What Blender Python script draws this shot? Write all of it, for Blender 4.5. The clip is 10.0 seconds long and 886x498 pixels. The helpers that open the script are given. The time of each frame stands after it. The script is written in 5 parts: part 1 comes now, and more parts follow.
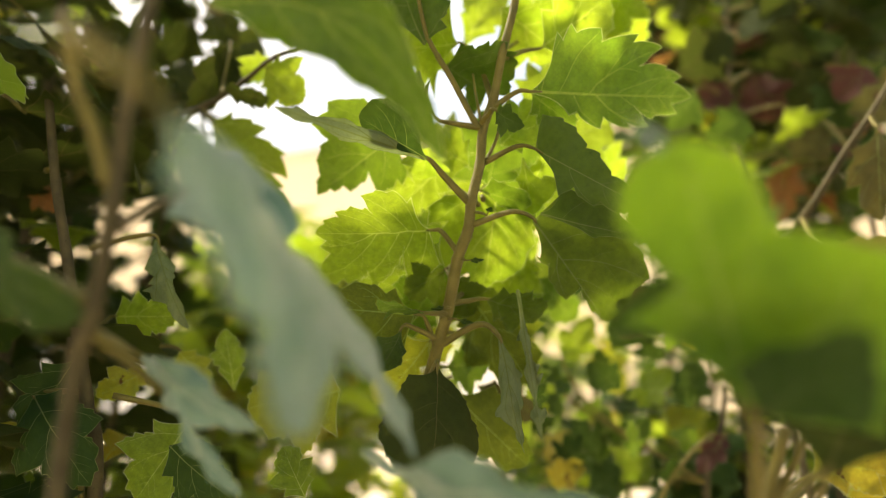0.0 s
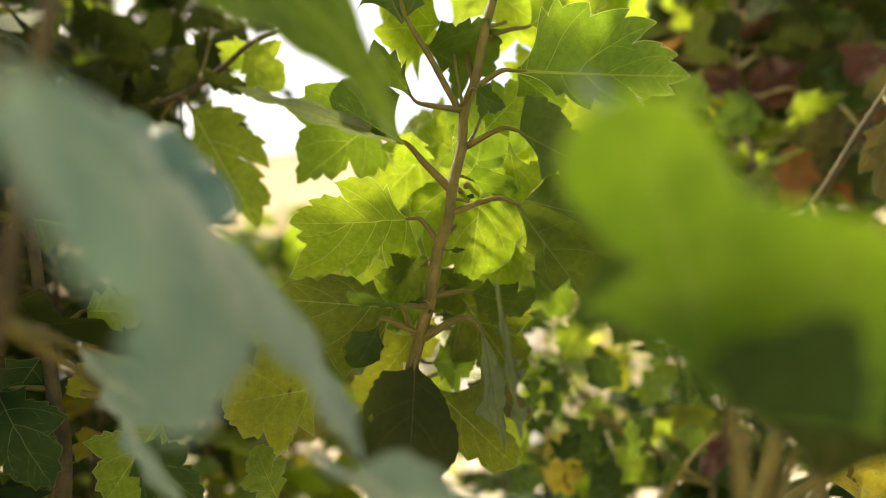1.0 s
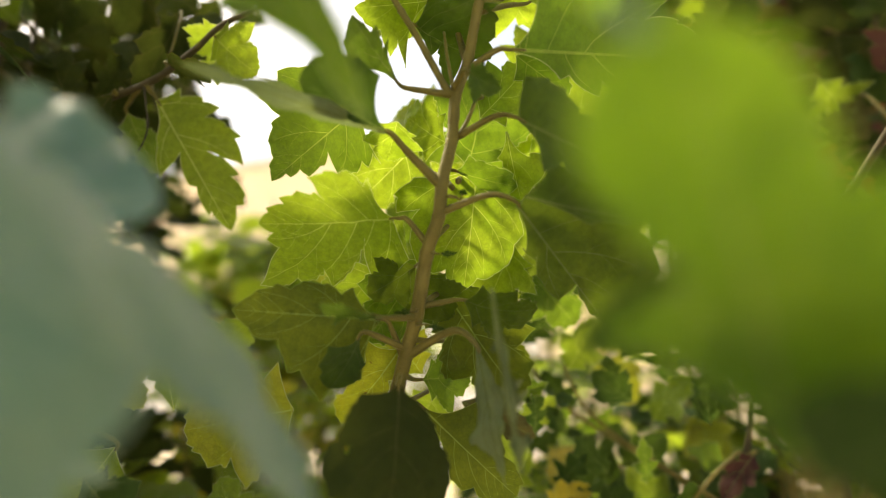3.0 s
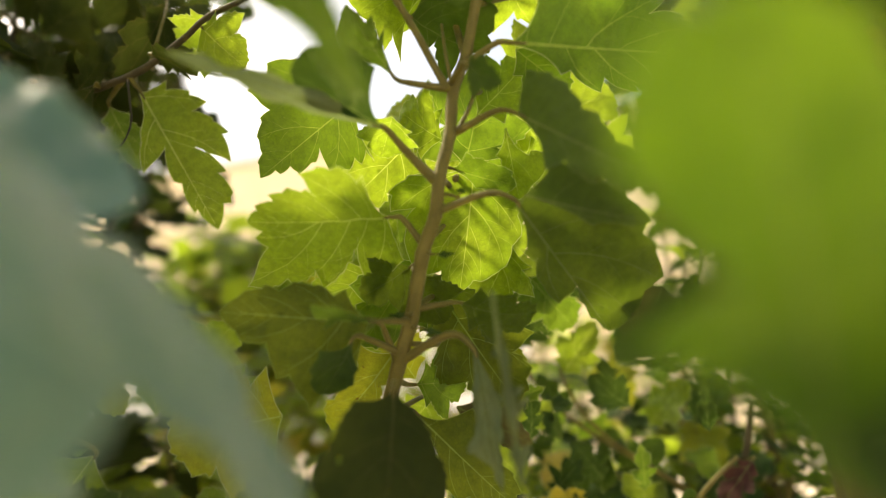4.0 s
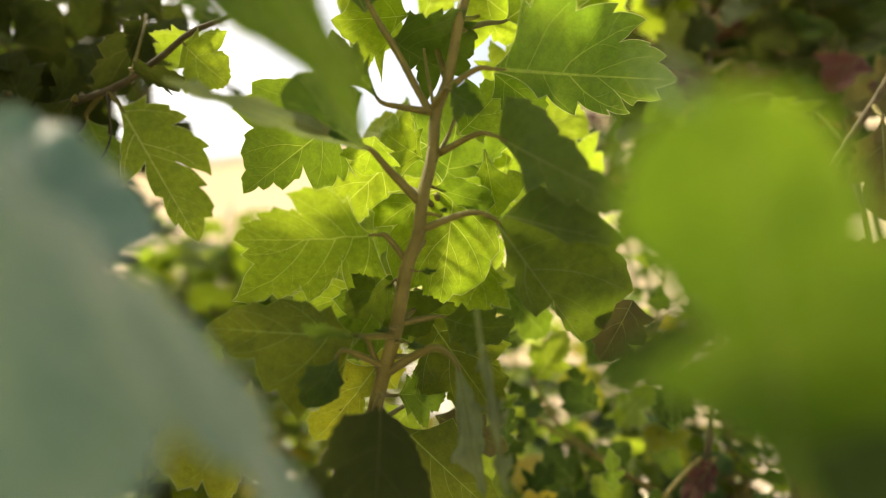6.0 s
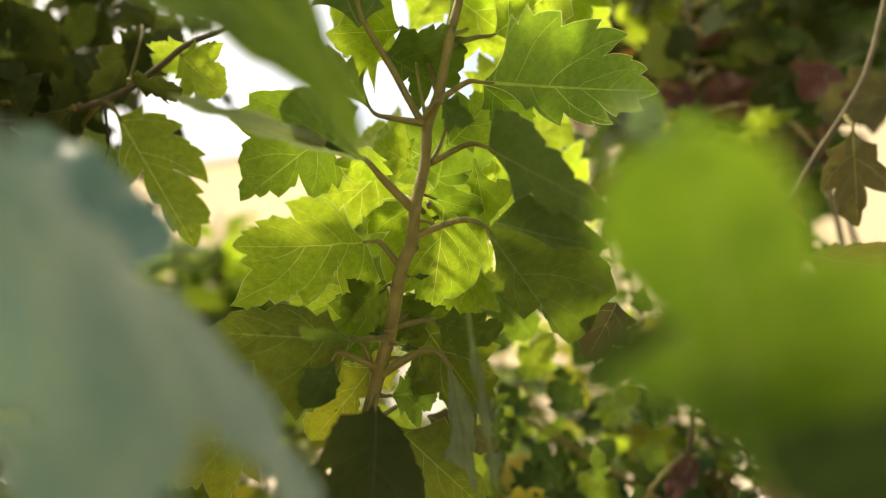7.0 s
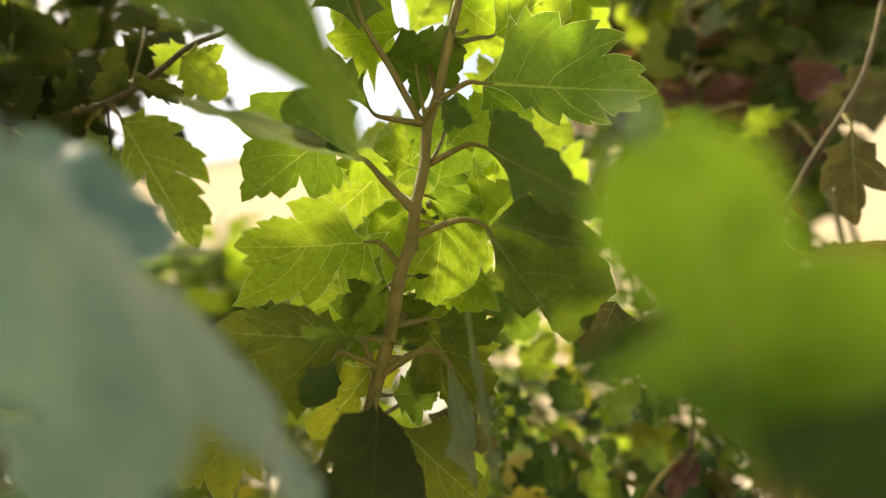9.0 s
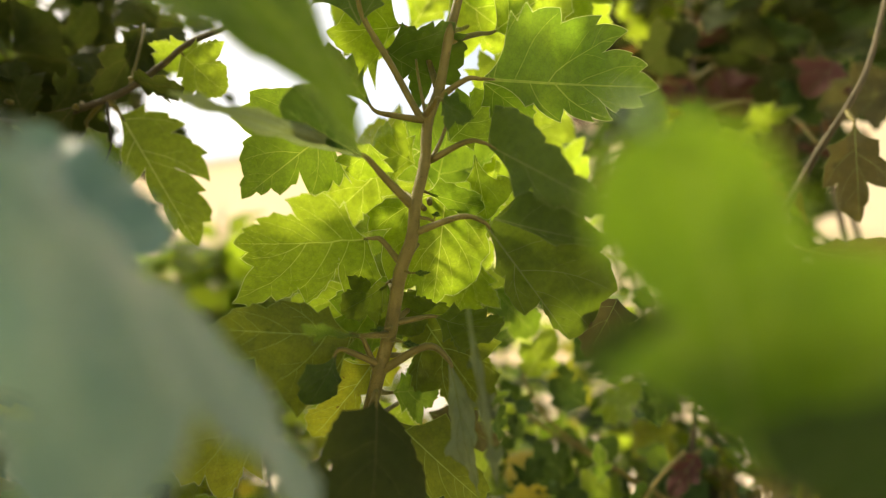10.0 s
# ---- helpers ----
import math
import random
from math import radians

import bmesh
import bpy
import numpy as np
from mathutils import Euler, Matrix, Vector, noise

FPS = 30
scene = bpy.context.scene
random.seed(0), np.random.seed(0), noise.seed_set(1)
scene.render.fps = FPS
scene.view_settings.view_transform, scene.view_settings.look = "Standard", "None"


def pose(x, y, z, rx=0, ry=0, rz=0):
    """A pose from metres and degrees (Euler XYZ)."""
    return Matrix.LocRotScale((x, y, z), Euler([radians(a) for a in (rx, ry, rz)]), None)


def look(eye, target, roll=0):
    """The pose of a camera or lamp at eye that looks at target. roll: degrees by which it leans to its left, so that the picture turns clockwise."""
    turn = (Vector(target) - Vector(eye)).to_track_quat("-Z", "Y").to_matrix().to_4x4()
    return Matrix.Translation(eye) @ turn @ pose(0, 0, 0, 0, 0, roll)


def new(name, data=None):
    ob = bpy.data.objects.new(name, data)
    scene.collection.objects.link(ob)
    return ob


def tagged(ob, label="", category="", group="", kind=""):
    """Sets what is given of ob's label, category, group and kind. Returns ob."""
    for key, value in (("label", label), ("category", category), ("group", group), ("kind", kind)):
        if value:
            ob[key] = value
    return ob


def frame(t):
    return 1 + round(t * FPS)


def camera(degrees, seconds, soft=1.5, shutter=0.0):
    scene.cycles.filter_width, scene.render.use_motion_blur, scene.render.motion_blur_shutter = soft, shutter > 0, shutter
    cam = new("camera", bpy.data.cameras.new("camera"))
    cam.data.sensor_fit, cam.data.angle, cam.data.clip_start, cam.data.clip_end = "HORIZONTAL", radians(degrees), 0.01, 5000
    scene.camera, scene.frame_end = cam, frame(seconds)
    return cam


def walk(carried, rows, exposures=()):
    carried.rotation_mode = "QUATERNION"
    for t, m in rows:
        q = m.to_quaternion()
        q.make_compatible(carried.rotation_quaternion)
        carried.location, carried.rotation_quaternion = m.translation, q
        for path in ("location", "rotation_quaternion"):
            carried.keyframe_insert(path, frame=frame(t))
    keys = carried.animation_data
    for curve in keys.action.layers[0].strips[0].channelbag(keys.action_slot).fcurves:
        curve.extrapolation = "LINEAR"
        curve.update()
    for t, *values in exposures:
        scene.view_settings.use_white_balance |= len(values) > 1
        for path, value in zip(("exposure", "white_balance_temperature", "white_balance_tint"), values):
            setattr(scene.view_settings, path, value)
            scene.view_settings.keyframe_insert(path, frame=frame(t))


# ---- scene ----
from mathutils import geometry

cam = camera(70.8, 10.0, soft=0.9)
METRES, EYE, TILT, LEAN, TURN = 0.1, 0.40, 12.0, 0.0, 0.0
ROWS = [
    (0.0, 0.0, 0.0, 0.0, 0.0, 0.0, -0.0),
    (0.5, 0.0903, 0.0714, -0.0143, 0.9, -0.09, 0.23),
    (1.0, 0.1578, 0.1457, -0.0361, 1.62, -0.18, 0.34),
    (1.5, 0.2101, 0.2306, -0.0405, 1.66, -0.25, 0.5),
    (2.0, 0.2227, 0.3098, -0.0287, 1.73, -0.14, 0.61),
    (2.5, 0.2106, 0.3829, -0.031, 1.89, 0.02, 0.67),
    (4.0, 0.1642, 0.5465, -0.0355, 0.72, 0.13, 0.34),
    (4.5, 0.1483, 0.5481, -0.0337, -0.09, 0.21, 0.21),
    (5.0, 0.1315, 0.5354, -0.0127, -0.99, 0.22, 0.23),
    (6.5, 0.0846, 0.4093, 0.0347, -3.26, 0.17, 0.44),
    (7.0, 0.0741, 0.3626, 0.0408, -3.74, 0.3, 0.54),
    (7.5, 0.0624, 0.3232, 0.0436, -3.67, 0.41, 0.58),
    (8.0, 0.0611, 0.3101, 0.043, -3.53, 0.47, 0.67),
    (8.5, 0.0711, 0.3221, 0.0359, -3.49, 0.48, 0.69),
    (9.0, 0.0826, 0.3465, 0.0346, -3.52, 0.42, 0.73),
    (9.5, 0.0839, 0.3557, 0.0271, -3.44, 0.3, 0.69),
    (10.0, 0.0867, 0.3562, 0.0298, -3.39, 0.25, 0.73),
]
walk(cam, [(t, pose(0, 0, EYE, TILT, LEAN, TURN) @ pose(METRES * x, METRES * y, METRES * z, 90 + pitch, roll, yaw)) for t, x, y, z, yaw, pitch, roll in ROWS], exposures=[(0.0, 1.52, 7600, 5), (2.5, 1.34, 7600, 5)])
# sharp plane on the middle stem, wide open lens
cam.data.dof.use_dof = True
cam.data.dof.focus_distance = 0.255
cam.data.dof.aperture_fstop = 3.2
cam.data.dof.aperture_blades = 0

# ---- sky, sun and exposure ----
SUN_UP, SUN_TURN = 50.0, -63.0  # degrees above the horizon; to the left of straight ahead
world = bpy.data.worlds.new("sky")
scene.world = world
world.use_nodes = True
wn = world.node_tree.nodes
sky = wn.new("ShaderNodeTexSky")
sky.sky_type = "NISHITA"
sky.sun_disc = False
sky.sun_elevation = radians(SUN_UP)
sky.sun_rotation = radians(SUN_TURN)
sky.air_density, sky.dust_density, sky.ozone_density = 1.0, 7.0, 1.0
wn["Background"].inputs["Strength"].default_value = 0.130
world.node_tree.links.new(sky.outputs["Color"], wn["Background"].inputs["Color"])
sun = new("sun", bpy.data.lights.new("sun", "SUN"))
sun.data.energy, sun.data.angle, sun.data.color = 3.7, radians(8.0), (1.0, 0.93, 0.80)
sun_way = Vector((math.sin(radians(SUN_TURN)) * math.cos(radians(SUN_UP)), math.cos(radians(SUN_TURN)) * math.cos(radians(SUN_UP)), math.sin(radians(SUN_UP))))
sun.matrix_world = look(sun_way * 20, (0, 0, 0))


# ---- materials ----
def nodes_of(name):
    mat = bpy.data.materials.new(name)
    mat.use_nodes = True
    nt = mat.node_tree
    return mat, nt.nodes, nt.links, nt.nodes["Principled BSDF"], nt.nodes["Material Output"]


def mixed(nodes, links, a, b, factor):
    m = nodes.new("ShaderNodeMix")
    m.data_type = "RGBA"
    for sock, v in ((m.inputs[6], a), (m.inputs[7], b)):
        if isinstance(v, tuple):
            sock.default_value = (*v, 1)
        else:
            links.new(v, sock)
    if isinstance(factor, float):
        m.inputs[0].default_value = factor
    else:
        links.new(factor, m.inputs[0])
    return m.outputs[2]


def ramp(nodes, links, source, lo, hi):
    r = nodes.new("ShaderNodeMapRange")
    r.inputs[1].default_value, r.inputs[2].default_value = lo, hi
    links.new(source, r.inputs[0])
    return r.outputs[0]


def noise_at(nodes, links, scale, detail=3.0):
    tc = nodes.new("ShaderNodeTexCoord")
    n = nodes.new("ShaderNodeTexNoise")
    n.inputs["Scale"].default_value, n.inputs["Detail"].default_value = scale, detail
    links.new(tc.outputs["Object"], n.inputs["Vector"])
    return n.outputs["Fac"]


def leaf_material(name, face, face2, glow, glow2, through_share, rough, spots=(0.16, 0.09, 0.02), spot_level=0.79, spec=0.32, sheen=0.0):
    """A thin leaf: a dull face, light that comes through it, a net of fine veins, blotches."""
    mat, nodes, links, bsdf, out = nodes_of(name)
    info = nodes.new("ShaderNodeObjectInfo")
    tc = nodes.new("ShaderNodeTexCoord")
    broad = ramp(nodes, links, noise_at(nodes, links, 45.0), 0.35, 0.68)
    fine = noise_at(nodes, links, 700.0, 2.0)
    cells = nodes.new("ShaderNodeTexVoronoi")
    cells.feature = "DISTANCE_TO_EDGE"
    cells.inputs["Scale"].default_value = 650.0
    links.new(tc.outputs["Object"], cells.inputs["Vector"])
    net = ramp(nodes, links, cells.outputs["Distance"], 0.0, 0.10)
    spot = ramp(nodes, links, noise_at(nodes, links, 130.0, 2.0), spot_level, spot_level + 0.03)
    a = mixed(nodes, links, face, face2, info.outputs["Random"])
    a = mixed(nodes, links, a, face2, broad)
    a = mixed(nodes, links, a, spots, spot)
    g = mixed(nodes, links, glow, glow2, info.outputs["Random"])
    g = mixed(nodes, links, g, glow2, broad)
    dim = nodes.new("ShaderNodeMix")
    dim.data_type, dim.blend_type = "RGBA", "MULTIPLY"
    dim.inputs[0].default_value = 0.20
    links.new(g, dim.inputs[6])
    links.new(net, dim.inputs[7])
    mottle = nodes.new("ShaderNodeMix")
    mottle.data_type, mottle.blend_type = "RGBA", "MULTIPLY"
    mottle.inputs[0].default_value = 0.38
    links.new(dim.outputs[2], mottle.inputs[6])
    links.new(ramp(nodes, links, noise_at(nodes, links, 330.0, 5.0), 0.15, 0.62), mottle.inputs[7])
    g = mixed(nodes, links, mottle.outputs[2], spots, spot)
    links.new(a, bsdf.inputs["Base Color"])
    bsdf.inputs["Roughness"].default_value = rough
    bsdf.inputs["Specular IOR Level"].default_value = spec
    bsdf.inputs["Sheen Weight"].default_value, bsdf.inputs["Sheen Roughness"].default_value = sheen, 0.4
    bump = nodes.new("ShaderNodeBump")
    bump.inputs["Strength"].default_value, bump.inputs["Distance"].default_value = 0.35, 0.0006
    add = nodes.new("ShaderNodeMath")
    links.new(net, add.inputs[0])
    links.new(fine, add.inputs[1])
    links.new(add.outputs[0], bump.inputs["Height"])
    links.new(bump.outputs[0], bsdf.inputs["Normal"])
    tr = nodes.new("ShaderNodeBsdfTranslucent")
    links.new(g, tr.inputs["Color"])
    mix = nodes.new("ShaderNodeMixShader")
    mix.inputs[0].default_value = through_share
    links.new(bsdf.outputs[0], mix.inputs[1])
    links.new(tr.outputs[0], mix.inputs[2])
    links.new(mix.outputs[0], out.inputs[0])
    return mat


def plain_material(name, low, high, scale, rough, bump_depth, spec=0.3, sheen=0.0):
    mat, nodes, links, bsdf, out = nodes_of(name)
    n1 = noise_at(nodes, links, scale, 4.0)
    n2 = noise_at(nodes, links, scale * 9, 3.0)
    c = mixed(nodes, links, low, high, ramp(nodes, links, n1, 0.3, 0.7))
    c = mixed(nodes, links, c, tuple(v * 0.6 for v in low), ramp(nodes, links, n2, 0.62, 0.8))
    links.new(c, bsdf.inputs["Base Color"])
    bsdf.inputs["Roughness"].default_value = rough
    bsdf.inputs["Specular IOR Level"].default_value = spec
    bsdf.inputs["Sheen Weight"].default_value, bsdf.inputs["Sheen Roughness"].default_value = sheen, 0.35
    b = nodes.new("ShaderNodeBump")
    b.inputs["Strength"].default_value, b.inputs["Distance"].default_value = 0.6, bump_depth
    links.new(n2, b.inputs["Height"])
    links.new(b.outputs[0], bsdf.inputs["Normal"])
    return mat


GREEN = leaf_material("leaf_green", (0.050, 0.105, 0.018), (0.075, 0.135, 0.022), (0.37, 0.55, 0.03), (0.47, 0.61, 0.04), 0.58, 0.48)
# dimmer copy of GREEN: less light on a leaf is set by colour
MID = leaf_material("leaf_mid_green", (0.040, 0.088, 0.016), (0.058, 0.112, 0.020), (0.21, 0.36, 0.022), (0.28, 0.42, 0.026), 0.52, 0.48)
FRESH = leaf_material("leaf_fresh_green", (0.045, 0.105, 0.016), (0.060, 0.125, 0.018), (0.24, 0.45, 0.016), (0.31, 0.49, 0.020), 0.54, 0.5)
# dark copy of the leaf green, with shade painted into its colour
DEEP = leaf_material("leaf_deep_shade_green", (0.020, 0.048, 0.014), (0.032, 0.066, 0.016), (0.055, 0.105, 0.012), (0.09, 0.15, 0.014), 0.38, 0.55, spec=0.12)
# shaded copy of the same leaf, the shade being in its colours
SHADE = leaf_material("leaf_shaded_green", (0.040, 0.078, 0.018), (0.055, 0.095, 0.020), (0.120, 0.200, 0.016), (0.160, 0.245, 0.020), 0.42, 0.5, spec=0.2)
YELLOW = leaf_material("leaf_yellowing", (0.20, 0.20, 0.025), (0.30, 0.24, 0.03), (0.60, 0.64, 0.05), (0.74, 0.60, 0.05), 0.55, 0.55, spot_level=0.69)
LIME = leaf_material("leaf_lime", (0.13, 0.17, 0.025), (0.18, 0.20, 0.03), (0.52, 0.62, 0.035), (0.64, 0.66, 0.045), 0.56, 0.5, spot_level=0.73)
GREY = leaf_material("leaf_grey_downy", (0.022, 0.085, 0.058), (0.115, 0.220, 0.165), (0.05, 0.16, 0.09), (0.18, 0.30, 0.20), 0.22, 0.32, spec=0.8, sheen=0.7)
WITHER = leaf_material("leaf_withered", (0.12, 0.16, 0.075), (0.18, 0.22, 0.11), (0.20, 0.28, 0.08), (0.24, 0.31, 0.12), 0.35, 0.75, spec=0.15)
BROWN = leaf_material("leaf_dry_brown", (0.13, 0.055, 0.022), (0.22, 0.10, 0.035), (0.42, 0.16, 0.04), (0.46, 0.22, 0.06), 0.35, 0.8)
# darker olive copy of the leaf green, its dimness set by colour
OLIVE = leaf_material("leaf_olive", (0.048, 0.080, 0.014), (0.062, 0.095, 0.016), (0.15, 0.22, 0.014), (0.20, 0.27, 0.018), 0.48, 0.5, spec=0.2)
MELLOW = leaf_material("leaf_mellow_olive", (0.060, 0.085, 0.014), (0.080, 0.105, 0.018), (0.24, 0.31, 0.018), (0.31, 0.37, 0.024), 0.50, 0.5, spec=0.2)
# darkest leaf copy: stands for foliage lying in shade
DUSKY = leaf_material("leaf_dusky_shade_olive", (0.026, 0.040, 0.010), (0.036, 0.050, 0.012), (0.05, 0.075, 0.010), (0.07, 0.09, 0.012), 0.36, 0.6, spec=0.1)
UMBER = leaf_material("leaf_dull_brown", (0.050, 0.050, 0.016), (0.065, 0.064, 0.020), (0.11, 0.110, 0.022), (0.16, 0.13, 0.026), 0.35, 0.7)
MAROON = leaf_material("leaf_dry_maroon", (0.05, 0.018, 0.016), (0.075, 0.028, 0.02), (0.08, 0.03, 0.02), (0.10, 0.04, 0.02), 0.3, 0.8)
DOWN = leaf_material("vein_pale", (0.27, 0.34, 0.09), (0.32, 0.38, 0.11), (0.60, 0.72, 0.14), (0.66, 0.76, 0.16), 0.6, 0.6)
VEIN_GREY = leaf_material("vein_grey", (0.34, 0.44, 0.34), (0.38, 0.47, 0.36), (0.25, 0.36, 0.16), (0.3, 0.4, 0.2), 0.3, 0.6)
VEIN_DARK = leaf_material("vein_dull", (0.10, 0.13, 0.04), (0.12, 0.15, 0.05), (0.22, 0.28, 0.06), (0.24, 0.30, 0.06), 0.35, 0.6)
VEIN_MID = leaf_material("vein_green", (0.13, 0.19, 0.05), (0.16, 0.22, 0.06), (0.43, 0.55, 0.085), (0.47, 0.59, 0.095), 0.52, 0.6)
STEM = plain_material("stem_green_brown", (0.105, 0.090, 0.016), (0.170, 0.142, 0.032), 120.0, 0.5, 0.0008, sheen=0.06)
TWIG = plain_material("twig_brown", (0.046, 0.038, 0.016), (0.088, 0.072, 0.032), 110.0, 0.75, 0.0008)
WIRE = plain_material("tendril_dark", (0.03, 0.025, 0.02), (0.06, 0.05, 0.03), 120.0, 0.7, 0.0003)
SOIL = plain_material("soil", (0.50, 0.42, 0.32), (0.65, 0.56, 0.44), 6.0, 0.95, 0.01)
PLASTER = plain_material("plaster_cream", (0.86, 0.73, 0.52), (0.90, 0.79, 0.59), 2.2, 0.9, 0.004)
# white that paints the glaring gaps low behind the leaves
GAP_WHITE = plain_material("bright_gap_white", (0.80, 0.80, 0.78), (0.88, 0.88, 0.86), 3.0, 0.9, 0.003)
COPING = plain_material("coping_concrete", (0.5, 0.46, 0.4), (0.6, 0.56, 0.5), 5.0, 0.9, 0.004)
# down on the leaf edge, brightened to paint the backlit rim
RIM = leaf_material("leaf_downy_rim_light", (0.46, 0.50, 0.28), (0.54, 0.57, 0.34), (0.52, 0.60, 0.22), (0.58, 0.65, 0.27), 0.52, 0.7)
VEIN_OF = {"leaf_mellow_olive": VEIN_MID, "leaf_shaded_green": VEIN_DARK, "leaf_fresh_green": VEIN_MID, "leaf_mid_green": VEIN_MID, "leaf_lime": DOWN, "leaf_withered": VEIN_DARK, "leaf_green": DOWN, "leaf_deep_shade_green": VEIN_DARK, "leaf_yellowing": DOWN, "leaf_grey_downy": VEIN_GREY, "leaf_dry_brown": VEIN_DARK, "leaf_dry_maroon": VEIN_DARK, "leaf_dull_brown": VEIN_DARK, "leaf_olive": VEIN_DARK, "leaf_dusky_shade_olive": UMBER}


# ---- builders ----
def mesh_of(name, verts, faces, mats, which=None, smooth=True):
    used = sorted({i for f in faces for i in f})
    if len(used) < len(verts):
        place = {o: i for i, o in enumerate(used)}
        verts, faces = [verts[o] for o in used], [tuple(place[i] for i in f) for f in faces]
    me = bpy.data.meshes.new(name)
    me.from_pydata([tuple(v) for v in verts], [], faces)
    for m in mats:
        me.materials.append(m)
    if which is not None:
        me.polygons.foreach_set("material_index", which)
    if smooth:
        me.polygons.foreach_set("use_smooth", [True] * len(faces))
    me.update()
    return me


def smooth_line(points, steps):
    """Points on a Catmull-Rom curve through the given ones."""
    p = [Vector(q) for q in points]
    p = [p[0] * 2 - p[1]] + p + [p[-1] * 2 - p[-2]]
    line = []
    for i in range(1, len(p) - 2):
        for k in range(steps):
            t = k / steps
            line.append(0.5 * (2 * p[i] + (p[i + 1] - p[i - 1]) * t + (2 * p[i - 1] - 5 * p[i] + 4 * p[i + 1] - p[i + 2]) * t * t
                               + (3 * p[i] - p[i - 1] - 3 * p[i + 1] + p[i + 2]) * t ** 3))
    line.append(p[-2])
    return line


def tube_data(line, radii, sides, verts, faces, flat=1.0):
    start = len(verts)
    side = None
    for i, q in enumerate(line):
        way = (line[min(i + 1, len(line) - 1)] - line[max(i - 1, 0)]).normalized()
        side = (way.orthogonal() if side is None else side - way * side.dot(way)).normalized()
        up = way.cross(side)
        for k in range(sides):
            a = 2 * math.pi * k / sides
            verts.append(q + (side * math.cos(a) + up * math.sin(a) * flat) * radii[i])
    for i in range(len(line) - 1):
        for k in range(sides):
            a, b = start + i * sides + k, start + i * sides + (k + 1) % sides
            faces.append((a, b, b + sides, a + sides))
    faces.append(tuple(start + k for k in reversed(range(sides))))
    faces.append(tuple(start + (len(line) - 1) * sides + k for k in range(sides)))


def tube(name, points, r0, r1, mat, parent=None, sides=10, steps=7, knots=0.0, seed=1):
    """A tapering stem through the points, with small swellings at its nodes."""
    rnd = random.Random(seed)
    line = smooth_line(points, steps)
    n = len(line) - 1
    radii = [(r0 + (r1 - r0) * i / n) * (1 + rnd.uniform(-0.05, 0.05) + (knots if i % steps == 0 and 0 < i < n else 0)) for i in range(n + 1)]
    verts, faces = [], []
    tube_data(line, radii, sides, verts, faces)
    ob = new(name, mesh_of(name, verts, faces, [mat]))
    ob.parent = parent
    if parent is not None and name in ("stem", "branch"):
        STEM_LINES.setdefault(parent.name, []).append([a.lerp(b, k / 4) for a, b in zip(line, line[1:]) for k in range(4)])
    return ob


FORMS = {  # lobes from base to tip: (tip along, tip out), (notch along, notch out)
    "broad": (((0.16, 0.66), (0.27, 0.46)), ((0.55, 1.0), (0.60, 0.46)), ((0.80, 0.56), (0.85, 0.36))),
    "wide": (((0.08, 0.86), (0.24, 0.56)), ((0.50, 1.0), (0.58, 0.50)), ((0.80, 0.60), (0.84, 0.38))),
    "wedge": (((0.34, 0.72), (0.42, 0.56)), ((0.64, 1.0), (0.69, 0.56)), ((0.85, 0.50), (0.89, 0.33))),
    "oak": (((0.20, 0.55), (0.32, 0.20)), ((0.52, 1.0), (0.57, 0.24)), ((0.80, 0.62), (0.85, 0.24))),
    "lance": (((0.22, 0.88), (0.28, 0.95)), ((0.46, 1.0), (0.52, 0.88)), ((0.74, 0.50), (0.79, 0.38))),
    "ribbon": (((0.22, 0.78), (0.28, 0.88)), ((0.42, 0.98), (0.48, 0.88)), ((0.72, 0.40), (0.77, 0.31))),
    "oval": (((0.30, 0.92), (0.36, 0.97)), ((0.58, 1.0), (0.64, 0.90)), ((0.82, 0.62), (0.87, 0.50))),
}


def leaf_outline(half, form, rnd, tooth, step, fine):
    """One closed outline, counter-clockwise, and the lobes (tip and depth of the notch after it); the leaf is 1 long."""
    sides, lobes = [], []
    for side in (-1, 1):
        own = form if isinstance(form, str) else form[(side + 1) // 2]
        free = isinstance(own, str)
        marks = []
        for (tu, tv), (nu, nv) in (FORMS[own] if free else own):
            j, du = (rnd.uniform(0.90, 1.08), rnd.uniform(-0.025, 0.025)) if free else (1.0, 0.0)
            marks += [(tu + du, tv * half * j, 1), (nu + du, nv * half * j, -1)]
            lobes.append((tu + du, side * tv * half * j, math.hypot(tu - nu, (tv - nv) * half)))
        marks.append((1.0, 0.0, 1))
        (x0, y0), (x1, y1) = (0.0, 0.010), marks[0][:2]
        pts = []  # the base: narrow at the stalk, then flaring out to the first lobe
        bend_x, bend_y = x1 * 0.62 + 0.10 * abs(y1), y1 * (0.42 if free else 0.20)
        steps = 9 if fine else 4
        for k in range(steps):
            p = k / steps
            pts.append((x0 * (1 - p) ** 2 + 2 * bend_x * p * (1 - p) + x1 * p * p, y0 * (1 - p) ** 2 + 2 * bend_y * p * (1 - p) + y1 * p * p))
        for (x0, y0, _), (x1, y1, kind) in zip(marks, marks[1:]):
            dx, dy = x1 - x0, y1 - y0
            ln = math.hypot(dx, dy) or 1e-6
            nx, ny = -dy / ln, dx / ln
            if kind > 0:  # from a notch up to the next tip: a full, toothed edge
                n = max(1, round(ln / step))
                rise = ((0.0, 0.0), (0.25, 0.34), (0.5, 0.66), (0.72, 0.92), (0.84, 1.0), (0.93, 0.35)) if fine else ((0.0, 0.0), (0.45, 0.55), (0.82, 1.0))
                for k in range(n):
                    high = tooth * rnd.uniform(0.45, 1.1) * ln / n if k < n - 1 else 0.0
                    for f, h in rise:
                        p = (k + f) / n
